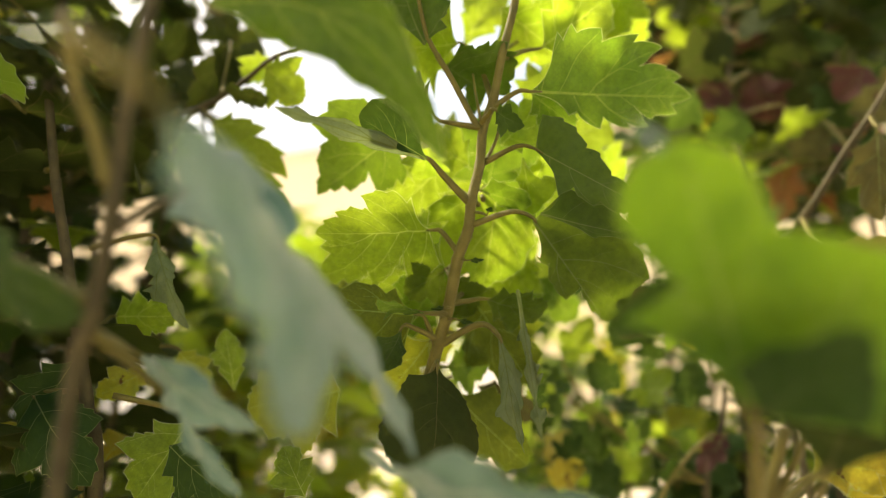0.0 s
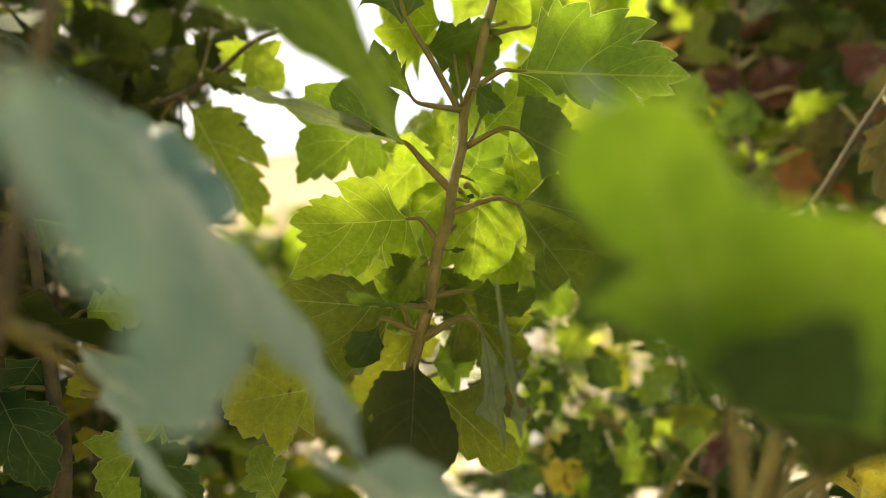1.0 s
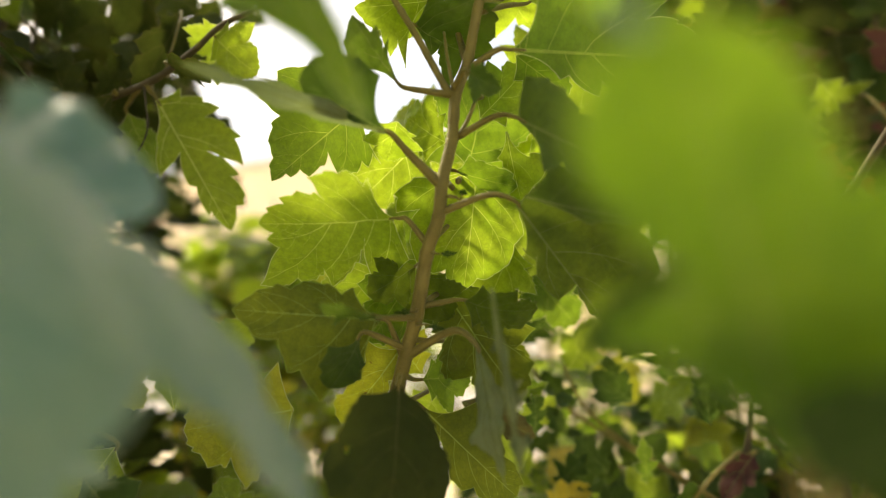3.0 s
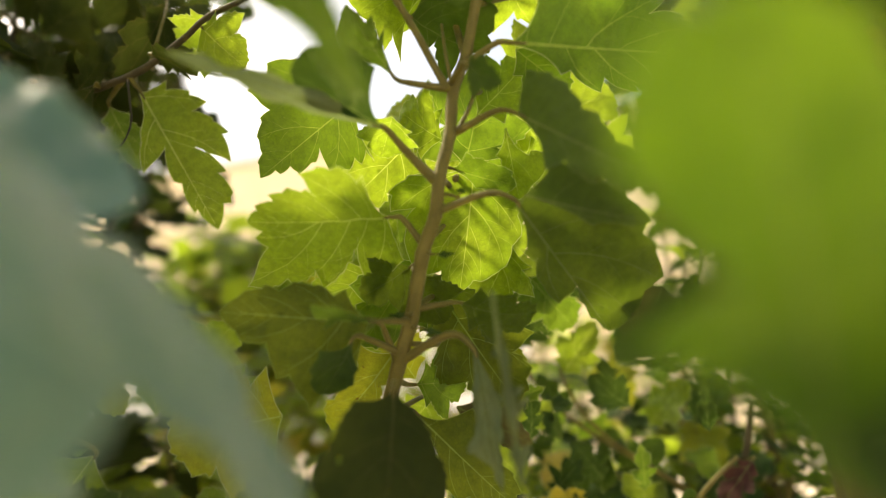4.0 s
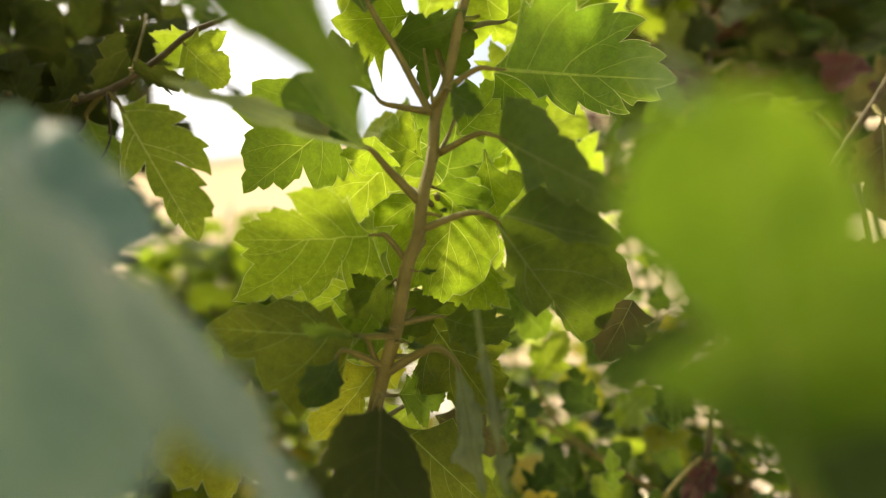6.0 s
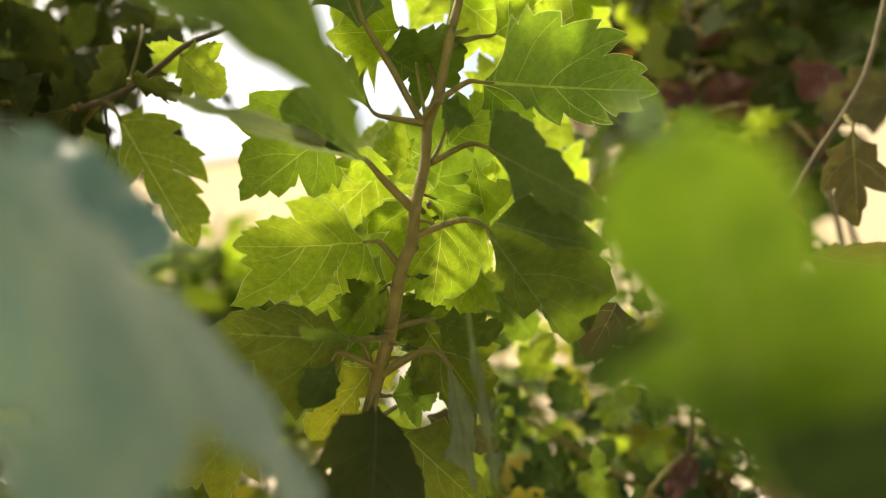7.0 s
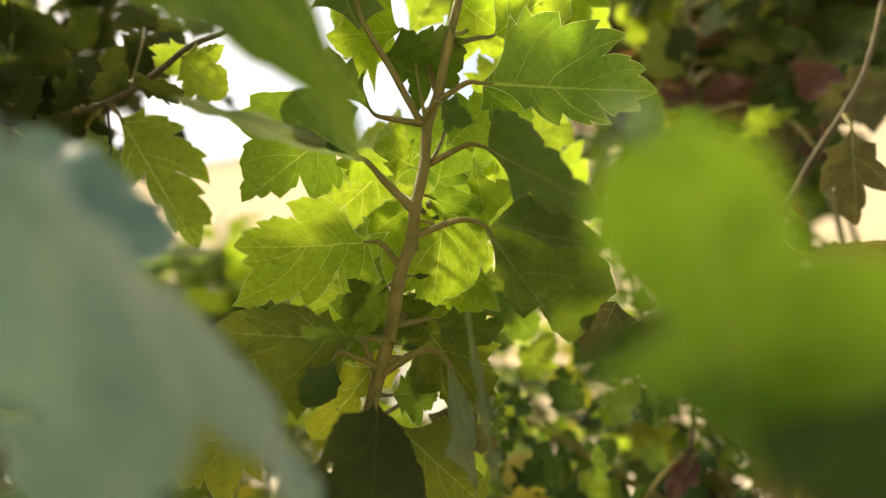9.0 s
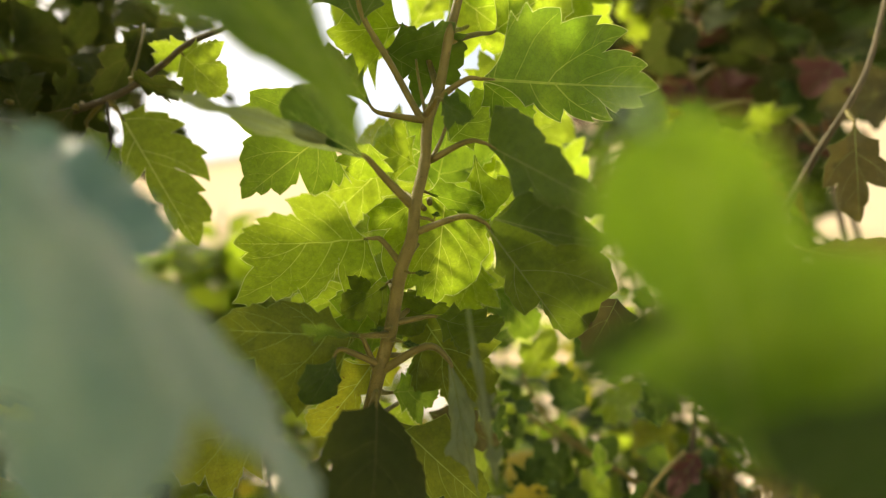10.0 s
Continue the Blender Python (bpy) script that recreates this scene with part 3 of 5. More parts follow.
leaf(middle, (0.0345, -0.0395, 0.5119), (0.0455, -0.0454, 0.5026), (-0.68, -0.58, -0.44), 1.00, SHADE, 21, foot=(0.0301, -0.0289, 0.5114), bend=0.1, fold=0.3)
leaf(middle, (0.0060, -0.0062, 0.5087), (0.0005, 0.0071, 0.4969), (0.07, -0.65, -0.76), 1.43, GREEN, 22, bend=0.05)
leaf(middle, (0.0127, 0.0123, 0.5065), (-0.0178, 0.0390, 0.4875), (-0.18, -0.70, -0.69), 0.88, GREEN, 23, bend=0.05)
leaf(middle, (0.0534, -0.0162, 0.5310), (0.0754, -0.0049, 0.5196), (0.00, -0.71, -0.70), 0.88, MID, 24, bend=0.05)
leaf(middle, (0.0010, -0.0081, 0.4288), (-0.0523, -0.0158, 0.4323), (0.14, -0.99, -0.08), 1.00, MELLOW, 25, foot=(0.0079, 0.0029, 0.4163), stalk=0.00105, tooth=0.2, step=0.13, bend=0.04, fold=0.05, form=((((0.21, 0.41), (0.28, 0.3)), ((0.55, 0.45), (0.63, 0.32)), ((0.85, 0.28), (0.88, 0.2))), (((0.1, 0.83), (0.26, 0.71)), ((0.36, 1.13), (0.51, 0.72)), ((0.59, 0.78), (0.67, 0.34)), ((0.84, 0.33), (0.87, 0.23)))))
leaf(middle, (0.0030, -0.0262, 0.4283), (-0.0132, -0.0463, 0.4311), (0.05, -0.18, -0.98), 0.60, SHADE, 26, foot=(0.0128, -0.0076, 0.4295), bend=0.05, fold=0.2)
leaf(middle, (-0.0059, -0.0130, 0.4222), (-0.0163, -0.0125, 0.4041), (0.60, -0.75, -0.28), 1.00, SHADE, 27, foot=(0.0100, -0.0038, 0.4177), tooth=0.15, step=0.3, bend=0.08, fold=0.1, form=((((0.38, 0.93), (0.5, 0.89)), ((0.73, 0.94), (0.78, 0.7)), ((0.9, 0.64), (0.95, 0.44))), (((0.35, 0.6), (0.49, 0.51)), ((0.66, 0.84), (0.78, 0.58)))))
leaf(middle, (0.0062, 0.0134, 0.4194), (-0.0220, 0.0405, 0.3888), (-0.12, -0.80, -0.58), 1.0, LIME, 28, foot=(0.0094, -0.0010, 0.4145), tooth=0.3, step=0.1, bend=0.08, fold=0.12, wave=0.12, form=((((0.12, 0.59), (0.24, 0.33)), ((0.5, 0.36), (0.62, 0.31)), ((0.84, 0.34), (0.88, 0.22))), (((0.17, 0.28), (0.26, 0.13)), ((0.51, 0.3), (0.5, 0.11)), ((0.8, 0.29), (0.83, 0.16)))))
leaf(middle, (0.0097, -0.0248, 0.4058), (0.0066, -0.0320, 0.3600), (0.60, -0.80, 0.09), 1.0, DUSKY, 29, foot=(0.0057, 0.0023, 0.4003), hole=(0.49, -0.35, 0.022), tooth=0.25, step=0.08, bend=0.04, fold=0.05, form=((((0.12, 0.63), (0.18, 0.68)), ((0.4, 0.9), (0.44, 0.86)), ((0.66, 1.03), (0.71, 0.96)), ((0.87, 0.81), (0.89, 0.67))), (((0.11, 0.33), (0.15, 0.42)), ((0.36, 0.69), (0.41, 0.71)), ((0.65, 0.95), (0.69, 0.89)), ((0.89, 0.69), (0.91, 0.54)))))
leaf(middle, (0.0152, 0.0181, 0.3959), (0.0527, 0.0316, 0.3604), (0.08, -0.96, -0.25), 1.00, MELLOW, 30, foot=(0.0056, 0.0046, 0.3991), tooth=0.2, step=0.12, bend=0.04, fold=0.06, form=((((0.37, 0.3), (0.46, 0.38)), ((0.66, 0.5), (0.69, 0.32)), ((0.89, 0.34), (0.9, 0.24))), (((0.26, 0.62), (0.33, 0.56)), ((0.67, 0.39), (0.68, 0.32)), ((0.96, 0.22), (0.94, 0.15)))))
leaf(middle, (0.0258, 0.0177, 0.4409), (0.0560, 0.0332, 0.3989), (-0.05, -0.93, -0.38), 0.86, MELLOW, 31, foot=(0.0150, -0.0065, 0.4328), bend=0.05)
leaf(middle, (0.0143, 0.0289, 0.4074), (0.0346, 0.0323, 0.4094), (0.19, -0.93, -0.32), 1.59, MID, 32, foot=(0.0084, 0.0020, 0.4101), bend=0.05)
leaf(middle, (0.0319, -0.0043, 0.4365), (0.0604, 0.0026, 0.4340), (0.10, -0.67, -0.74), 0.94, OLIVE, 33, foot=(0.0155, -0.0077, 0.4334), bend=0.12, fold=0.2, stalk=0.00105)
leaf(middle, (0.0149, 0.0063, 0.4493), (0.0256, 0.0178, 0.4311), (-0.13, -0.80, -0.58), 1.20, OLIVE, 34, foot=(0.0169, -0.0092, 0.4448), bend=0.05)
leaf(middle, (0.0126, 0.0059, 0.4517), (-0.0061, 0.0056, 0.4401), (0.30, -0.84, -0.46), 1.18, OLIVE, 35, foot=(0.0179, -0.0107, 0.4513), bend=0.05)
leaf(middle, (0.0363, -0.0148, 0.4174), (0.0462, -0.0165, 0.3712), (-0.30, -0.93, -0.10), 0.16, WITHER, 36, foot=(0.0117, -0.0023, 0.4148), sag=0.008, stalk=0.0014, form='lance', bend=0.05, wave=0.08, fold=0.7, twist=1.0)
leaf(middle, (0.0402, -0.0517, 0.4337), (0.0484, -0.0452, 0.3788), (-0.15, -0.95, -0.20), 0.04, WITHER, 37, sag=0.004, form='ribbon', bend=0.01, wave=0.02, fold=0.3)
leaf(middle, (0.0235, -0.0194, 0.4515), (0.0298, -0.0218, 0.4514), (-0.24, -0.59, -0.77), 0.44, DEEP, 38, foot=(0.0192, -0.0152, 0.4527), stalk=0.0006)
leaf(middle, (0.0129, -0.0143, 0.4315), (0.0066, -0.0157, 0.4307), (0.25, -0.69, -0.68), 0.46, DEEP, 39, foot=(0.0144, -0.0083, 0.4320), stalk=0.0006)
leaf(middle, (0.0183, -0.0135, 0.4264), (0.0253, -0.0157, 0.4248), (-0.35, -0.69, -0.63), 0.40, DEEP, 40, foot=(0.0132, -0.0071, 0.4269), stalk=0.0006)
leaf(middle, (0.0316, -0.0244, 0.4718), (0.0326, -0.0268, 0.4733), (-0.00, -0.54, -0.84), 1.40, DEEP, 41, foot=(0.0252, -0.0220, 0.4724), stalk=0.0006)

left_back = plant_root('chrysanthemum_plant', (-0.3000, 0.4000, 0.0000), 'tall shaded chrysanthemum plant with a bent leafy twig')
tube('stem', [(0.0000, 0.0000, -0.0200), (0.0100, -0.0050, 0.2500), (0.0300, -0.0100, 0.4200), (0.0400, -0.0200, 0.6000), (0.0500, -0.0300, 0.7500)], 0.005, 0.002, TWIG, left_back, knots=0.1)
tube('branch', [(0.0250, -0.0100, 0.4600), (0.0760, -0.0447, 0.5434), (0.1237, -0.0679, 0.5415), (0.1690, -0.0825, 0.5475), (0.1941, -0.0917, 0.5585), (0.2092, -0.0995, 0.5660), (0.2264, -0.1065, 0.5693), (0.2424, -0.1043, 0.5797)], 0.0022, 0.0009, TWIG, left_back)
leaf(left_back, (0.1736, -0.0810, 0.5395), (0.2098, -0.0697, 0.4771), (0.21, -0.98, -0.05), 1.0, GREEN, 50, foot=(0.1677, -0.0822, 0.5467), tooth=0.12, step=0.2, bend=0.03, fold=0.06, wave=0.03, cup=0.03, form=((((0.24, 0.24), (0.3, 0.28)), ((0.49, 0.44), (0.39, 0.06)), ((0.62, 0.17), (0.65, 0.1)), ((0.85, 0.14), (0.83, 0.09))), (((0.0, 0.34), (0.05, 0.27)), ((0.12, 0.53), (0.15, 0.5)), ((0.24, 0.65), (0.25, 0.42)), ((0.36, 0.61), (0.38, 0.59)), ((0.49, 0.7), (0.48, 0.61)), ((0.66, 0.54), (0.47, 0.24)), ((0.7, 0.44), (0.68, 0.33)), ((0.84, 0.38), (0.86, 0.32)), ((0.89, 0.3), (0.87, 0.21)))))
leaf(left_back, (0.2059, -0.0966, 0.5632), (0.2269, -0.0957, 0.5438), (-0.31, -0.88, -0.37), 1.20, GREEN, 51, foot=(0.1968, -0.0923, 0.5606))
leaf(left_back, (0.2073, -0.0904, 0.5718), (0.1884, -0.0776, 0.5660), (0.01, -0.40, -0.92), 1.06, GREEN, 52, foot=(0.2145, -0.1004, 0.5684))
leaf(left_back, (0.1842, -0.0946, 0.5512), (0.2111, -0.1046, 0.5421), (-0.39, -0.25, -0.89), 0.77, DUSKY, 53, foot=(0.1858, -0.0884, 0.5555))
leaf(left_back, (0.1531, -0.0691, 0.5380), (0.1643, -0.0537, 0.5114), (0.26, -0.88, -0.40), 0.61, MID, 54, foot=(0.1649, -0.0818, 0.5457))
leaf(left_back, (0.1761, -0.0720, 0.5911), (0.1574, -0.0715, 0.5475), (0.81, -0.46, -0.36), 0.66, DUSKY, 55, foot=(0.1786, -0.0841, 0.5520), stalk=0.0006)
tube('tendril', [(0.1683, -0.0839, 0.5448), (0.1702, -0.0839, 0.5347), (0.1714, -0.0827, 0.5246), (0.1694, -0.0820, 0.5170), (0.1667, -0.0810, 0.5134)], 0.0006, 0.0003, WIRE, left_back, sides=6)

right_back = plant_root('chrysanthemum_plant', (0.2600, 0.4200, 0.0000), 'shaded chrysanthemum plant with a forked twig and dried leaves')
tube('stem', [(0.0000, 0.0000, -0.0200), (-0.0150, -0.0100, 0.2000), (-0.0418, -0.0015, 0.4503), (-0.0447, -0.0512, 0.4906), (-0.0469, -0.0735, 0.4995), (-0.0381, -0.0949, 0.5239), (-0.0289, -0.1101, 0.5438), (-0.0149, -0.1113, 0.5683), (0.0128, -0.1059, 0.6290)], 0.0032, 0.0011, TWIG, right_back, knots=0.1)
leaf(right_back, (-0.0313, -0.1119, 0.5291), (-0.0290, -0.1018, 0.4828), (-0.60, -0.78, -0.17), 1.0, UMBER, 60, foot=(-0.0339, -0.1135, 0.5376), label='dull brown olive leaf with deep narrow lobes', tooth=0.1, step=0.2, bend=0.04, fold=0.06, form=((((0.19, 0.5), (0.28, 0.42)), ((0.62, 0.62), (0.58, 0.33)), ((0.84, 0.37), (0.9, 0.24))), (((0.18, 0.4), (0.34, 0.37)), ((0.72, 0.65), (0.58, 0.13)), ((0.8, 0.15), (0.84, 0.07)))))
leaf(right_back, (-0.0620, -0.1065, 0.4676), (0.0029, -0.0899, 0.4659), (0.16, -0.68, -0.71), 0.46, UMBER, 61, foot=(-0.0489, -0.0610, 0.4899))
tube('branch', [(-0.0210, 0.0379, 0.5065), (-0.0253, 0.0334, 0.5273), (-0.0338, 0.0272, 0.5565), (-0.0364, 0.0295, 0.5939), (-0.0353, 0.0296, 0.6413), (-0.0329, 0.0275, 0.6995)], 0.0022, 0.0012, TWIG, right_back)
leaf(right_back, (-0.0094, 0.0160, 0.5613), (-0.0136, 0.0260, 0.5144), (-0.22, -0.96, -0.18), 0.65, BROWN, 62, foot=(-0.0359, 0.0259, 0.5627), fold=0.5, wave=0.1, bend=0.15, label='curled dry brown leaf')
leaf(right_back, (-0.0274, 0.0122, 0.6273), (-0.0082, 0.0197, 0.5919), (-0.67, -0.56, -0.48), 1.14, MAROON, 63, foot=(-0.0367, 0.0278, 0.6260), wave=0.08, label='dark dried maroon leaf')
leaf(right_back, (0.0076, -0.0079, 0.5777), (-0.0031, 0.0186, 0.5491), (-0.25, -0.76, -0.61), 0.81, UMBER, 64, foot=(0.0126, -0.0235, 0.5547))
leaf(right_back, (-0.0828, 0.0122, 0.6273), (-0.0444, 0.0060, 0.6565), (0.20, -0.87, -0.45), 1.14, DUSKY, 65, foot=(-0.0375, 0.0269, 0.6303))
leaf(right_back, (0.0052, 0.0021, 0.6266), (0.0177, 0.0125, 0.5776), (-0.77, -0.56, -0.31), 1.37, DUSKY, 66, foot=(-0.0367, 0.0241, 0.6432))

near_left = plant_root('chrysanthemum_plant', (-0.0886, 0.1516, 0.0000), 'chrysanthemum plant with brown stem and grey downy drooping leaves')
tube('stem', [(0.0000, 0.0000, -0.0200), (0.0000, 0.0000, 0.2000), (0.0000, 0.0000, 0.3840), (0.0089, -0.0096, 0.4145), (0.0145, -0.0168, 0.4392), (0.0176, -0.0211, 0.4590), (0.0221, -0.0253, 0.4789), (0.0237, -0.0251, 0.5023)], 0.0022, 0.0016, TWIG, near_left, knots=0.1)
tube('branch', [(0.0138, -0.0176, 0.4429), (0.0118, -0.0219, 0.4533), (0.0092, -0.0270, 0.4629), (0.0073, -0.0321, 0.4773)], 0.0018, 0.0012, STEM, near_left)
tube('branch', [(0.0127, -0.0145, 0.4332), (0.0197, -0.0117, 0.4390), (0.0275, -0.0078, 0.4449)], 0.0018, 0.001, TWIG, near_left)
leaf(near_left, (0.0488, -0.0729, 0.4385), (0.0823, 0.0132, 0.3815), (0.94, -0.15, 0.32), 1.00, GREY, 70, foot=(0.0392, -0.0773, 0.4447), tooth=0.25, step=0.09, stalk=0.0014, hole=(0.25, 0.08, 0.018), form=((((0.05, 0.24), (0.09, 0.26)), ((0.21, 0.36), (0.32, 0.26)), ((0.39, 0.50), (0.45, 0.47)), ((0.52, 0.34), (0.56, -0.04)), ((0.69, -0.03), (0.75, -0.02)), ((0.87, 0.03), (0.91, 0.02))), (((0.1, 0.17), (0.12, 0.17)), ((0.17, 0.25), (0.2, 0.25)), ((0.29, 0.37), (0.33, 0.36)), ((0.46, 0.52), (0.5, 0.47)), ((0.65, 0.5), (0.69, 0.42)), ((0.78, 0.33), (0.81, 0.26)))), bend=0.0, wave=0.05, fold=0.0, cup=0.3)
leaf(near_left, (0.0225, 0.0079, 0.5046), (0.0889, 0.0096, 0.4586), (-0.24, -0.91, -0.33), 0.29, MID, 71, foot=(0.0217, 0.0084, 0.5212), tooth=0.12, bend=0.06, fold=0.12, stalk=0.0015, form='lance', sway=0.2)
leaf(near_left, (0.0018, 0.0309, 0.4069), (0.0396, 0.0196, 0.3876), (-0.42, -0.86, -0.29), 0.34, GREY, 72, foot=(0.0077, -0.0078, 0.4108), bend=0.08, form='lance', fold=0.25, tooth=0.03)
leaf(near_left, (0.0134, 0.0321, 0.3917), (0.0341, 0.0287, 0.3692), (-0.33, -0.93, -0.16), 0.26, GREY, 73, foot=(0.0077, -0.0078, 0.4108), bend=0.08, fold=0.3, form='lance', tooth=0.03)
leaf(near_left, (-0.0262, -0.0055, 0.4340), (0.0081, -0.0116, 0.4143), (-0.35, -0.87, -0.34), 0.66, DEEP, 74, foot=(0.0096, -0.0101, 0.4171), bend=0.1)
leaf(near_left, (0.0664, 0.0262, 0.3812), (0.1306, -0.0024, 0.3715), (-0.46, -0.52, -0.72), 0.36, GREY, 75, bend=0.08, fold=0.15, form='lance', tooth=0.1)

near_right = plant_root('chrysanthemum_plant', (0.0882, 0.1896, 0.0000), 'chrysanthemum shoot with a broad bright green lobed leaf')
tube('stem', [(0.0000, 0.0000, -0.0200), (0.0000, 0.0000, 0.2000), (-0.0016, 0.0033, 0.3341), (0.0000, -0.0013, 0.3559), (0.0107, -0.0027, 0.3865)], 0.003, 0.0018, STEM, near_right, knots=0.1)
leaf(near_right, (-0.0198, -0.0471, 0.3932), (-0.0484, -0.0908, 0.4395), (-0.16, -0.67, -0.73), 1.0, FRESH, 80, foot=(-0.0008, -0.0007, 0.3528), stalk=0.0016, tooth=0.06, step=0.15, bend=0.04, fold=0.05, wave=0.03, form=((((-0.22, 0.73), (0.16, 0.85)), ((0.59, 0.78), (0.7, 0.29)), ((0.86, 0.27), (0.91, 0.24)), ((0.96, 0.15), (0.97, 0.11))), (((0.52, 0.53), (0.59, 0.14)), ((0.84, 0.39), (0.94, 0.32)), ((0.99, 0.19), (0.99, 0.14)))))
# small grey blade that paints the glare on the lobe tip
leaf(near_right, (-0.0480, -0.0861, 0.4372), (-0.0559, -0.0890, 0.4432), (-0.20, -0.60, 0.75), 0.55, GREY, 83, form='oval', tooth=0.1, bend=0.1, fold=0.15)
leaf(middle, (0.0128, 0.0264, 0.5826), (-0.0162, 0.0347, 0.6002), (-0.49, -0.74, -0.45), 1.23, GREEN, 200, form='broad', bend=0.06, fold=0.12, wave=0.04, stalk=0.0009)
leaf(middle, (0.0243, 0.0444, 0.5905), (0.0464, 0.0448, 0.6285), (0.02, -1.00, 0.00), 0.75, GREEN, 202, form='wedge', bend=0.06, fold=0.12, wave=0.04, stalk=0.0009)
leaf(middle, (0.0605, 0.0223, 0.5870), (0.0910, 0.0244, 0.6147), (0.28, -0.93, -0.23), 1.11, GREEN, 203, foot=(0.0420, -0.0287, 0.5443), form='broad', bend=0.06, fold=0.12, wave=0.04, stalk=0.0009)
leaf(middle, (0.1142, 0.0218, 0.6198), (0.1050, 0.0389, 0.5915), (-0.46, -0.82, -0.34), 1.29, GREEN, 206, form='broad', bend=0.06, fold=0.12, wave=0.04, stalk=0.0009)
leaf(middle, (0.0573, 0.0315, 0.5459), (0.0819, 0.0350, 0.5696), (0.24, -0.96, -0.11), 1.17, GREEN, 207, foot=(0.0350, -0.0210, 0.5113), form='wide', bend=0.06, fold=0.12, wave=0.04, stalk=0.0009)
leaf(middle, (0.0488, 0.0345, 0.5351), (0.0727, 0.0467, 0.5188), (-0.04, -0.77, -0.63), 1.36, GREEN, 208, form='wedge', bend=0.06, fold=0.12, wave=0.04, stalk=0.0009)
leaf(middle, (0.0207, 0.0486, 0.5256), (-0.0030, 0.0576, 0.5386), (-0.32, -0.94, 0.06), 1.55, GREEN, 210, form='wide', bend=0.06, fold=0.12, wave=0.04, stalk=0.0009)
leaf(middle, (0.0120, 0.0433, 0.5058), (-0.0142, 0.0533, 0.5151), (-0.41, -0.90, -0.18), 1.45, GREEN, 211, foot=(0.0280, -0.0132, 0.4783), form='wedge', bend=0.06, fold=0.12, wave=0.04, stalk=0.0009)
leaf(middle, (0.0317, 0.0415, 0.5081), (0.0145, 0.0584, 0.4833), (-0.00, -0.83, -0.56), 1.24, GREEN, 212, form='broad', bend=0.06, fold=0.12, wave=0.04, stalk=0.0009)
leaf(middle, (0.0445, 0.0599, 0.5141), (0.0730, 0.0657, 0.5256), (0.38, -0.74, -0.56), 1.45, GREEN, 213, foot=(0.0302, -0.0139, 0.4804), form='wide', bend=0.06, fold=0.12, wave=0.04, stalk=0.0009)
leaf(middle, (0.0029, 0.0585, 0.4864), (-0.0157, 0.0745, 0.4658), (-0.37, -0.86, -0.33), 1.38, GREEN, 214, form='wedge', bend=0.06, fold=0.12, wave=0.04, stalk=0.0009)
leaf(middle, (0.0426, 0.0469, 0.4804), (0.0635, 0.0585, 0.4680), (0.23, -0.87, -0.43), 1.48, GREEN, 215, foot=(0.0235, -0.0086, 0.4584), form='broad', bend=0.06, fold=0.12, wave=0.04, stalk=0.0009)
leaf(middle, (0.0200, 0.0636, 0.4577), (0.0023, 0.0714, 0.4742), (-0.41, -0.91, -0.01), 1.62, GREEN, 216, form='wide', bend=0.06, fold=0.12, wave=0.04, stalk=0.0009)
leaf(middle, (0.0371, 0.0676, 0.4346), (0.0559, 0.0714, 0.4583), (0.40, -0.90, -0.17), 1.35, GREEN, 217, foot=(0.0184, 0.0000, 0.4209), form='wedge', bend=0.06, fold=0.12, wave=0.04, stalk=0.0009)
leaf(middle, (0.0252, 0.0619, 0.4177), (0.0486, 0.0694, 0.4230), (0.23, -0.93, 0.30), 1.47, GREEN, 218, form='broad', bend=0.06, fold=0.12, wave=0.04, stalk=0.0009)
leaf(middle, (0.0002, 0.0573, 0.4457), (-0.0263, 0.0665, 0.4587), (-0.30, -0.95, 0.06), 1.38, GREEN, 219, foot=(0.0218, -0.0021, 0.4297), form='wide', bend=0.06, fold=0.12, wave=0.04, stalk=0.0009)
leaf(middle, (-0.0035, 0.0726, 0.4242), (-0.0341, 0.0859, 0.4195), (-0.35, -0.89, -0.28), 1.31, GREEN, 220, form='wedge', bend=0.06, fold=0.12, wave=0.04, stalk=0.0009)
leaf(middle, (0.0194, 0.0762, 0.4010), (-0.0046, 0.0931, 0.3779), (-0.02, -0.82, -0.57), 1.10, GREEN, 221, foot=(0.0126, 0.0062, 0.3945), form='broad', bend=0.06, fold=0.12, wave=0.04, stalk=0.0009)
leaf(middle, (0.0366, 0.0788, 0.3836), (0.0609, 0.0917, 0.3647), (0.47, -0.88, 0.00), 1.32, GREEN, 222, form='wide', bend=0.06, fold=0.12, wave=0.04, stalk=0.0009)
# upper leaves out of view, added to shade this plant and near leaves
leaf(middle, (0.0808, 0.0239, 0.5998), (0.1343, 0.0605, 0.5993), (0.18, 0.27, 1.00), 0.80, GREEN, 300, foot=(0.056, 0.007, 0.59), form='broad', bend=0.08, fold=0.15, stalk=0.0011)
leaf(middle, (0.0277, 0.0112, 0.6197), (-0.0400, 0.0209, 0.6236), (-0.28, -0.02, 1.00), 0.80, GREEN, 301, foot=(0.0574, 0.007, 0.608), form='wide', bend=0.08, fold=0.15, stalk=0.0011)
leaf(middle, (0.0779, -0.0162, 0.6411), (0.1179, -0.0649, 0.6517), (0.24, -0.23, 1.00), 0.80, GREEN, 302, foot=(0.0589, 0.007, 0.626), form='wedge', bend=0.08, fold=0.15, stalk=0.0011)
leaf(middle, (0.0619, 0.0370, 0.6512), (0.0649, 0.0918, 0.6462), (0.03, 0.04, 1.00), 0.80, GREEN, 303, foot=(0.0603, 0.007, 0.644), form='broad', bend=0.08, fold=0.15, stalk=0.0011)
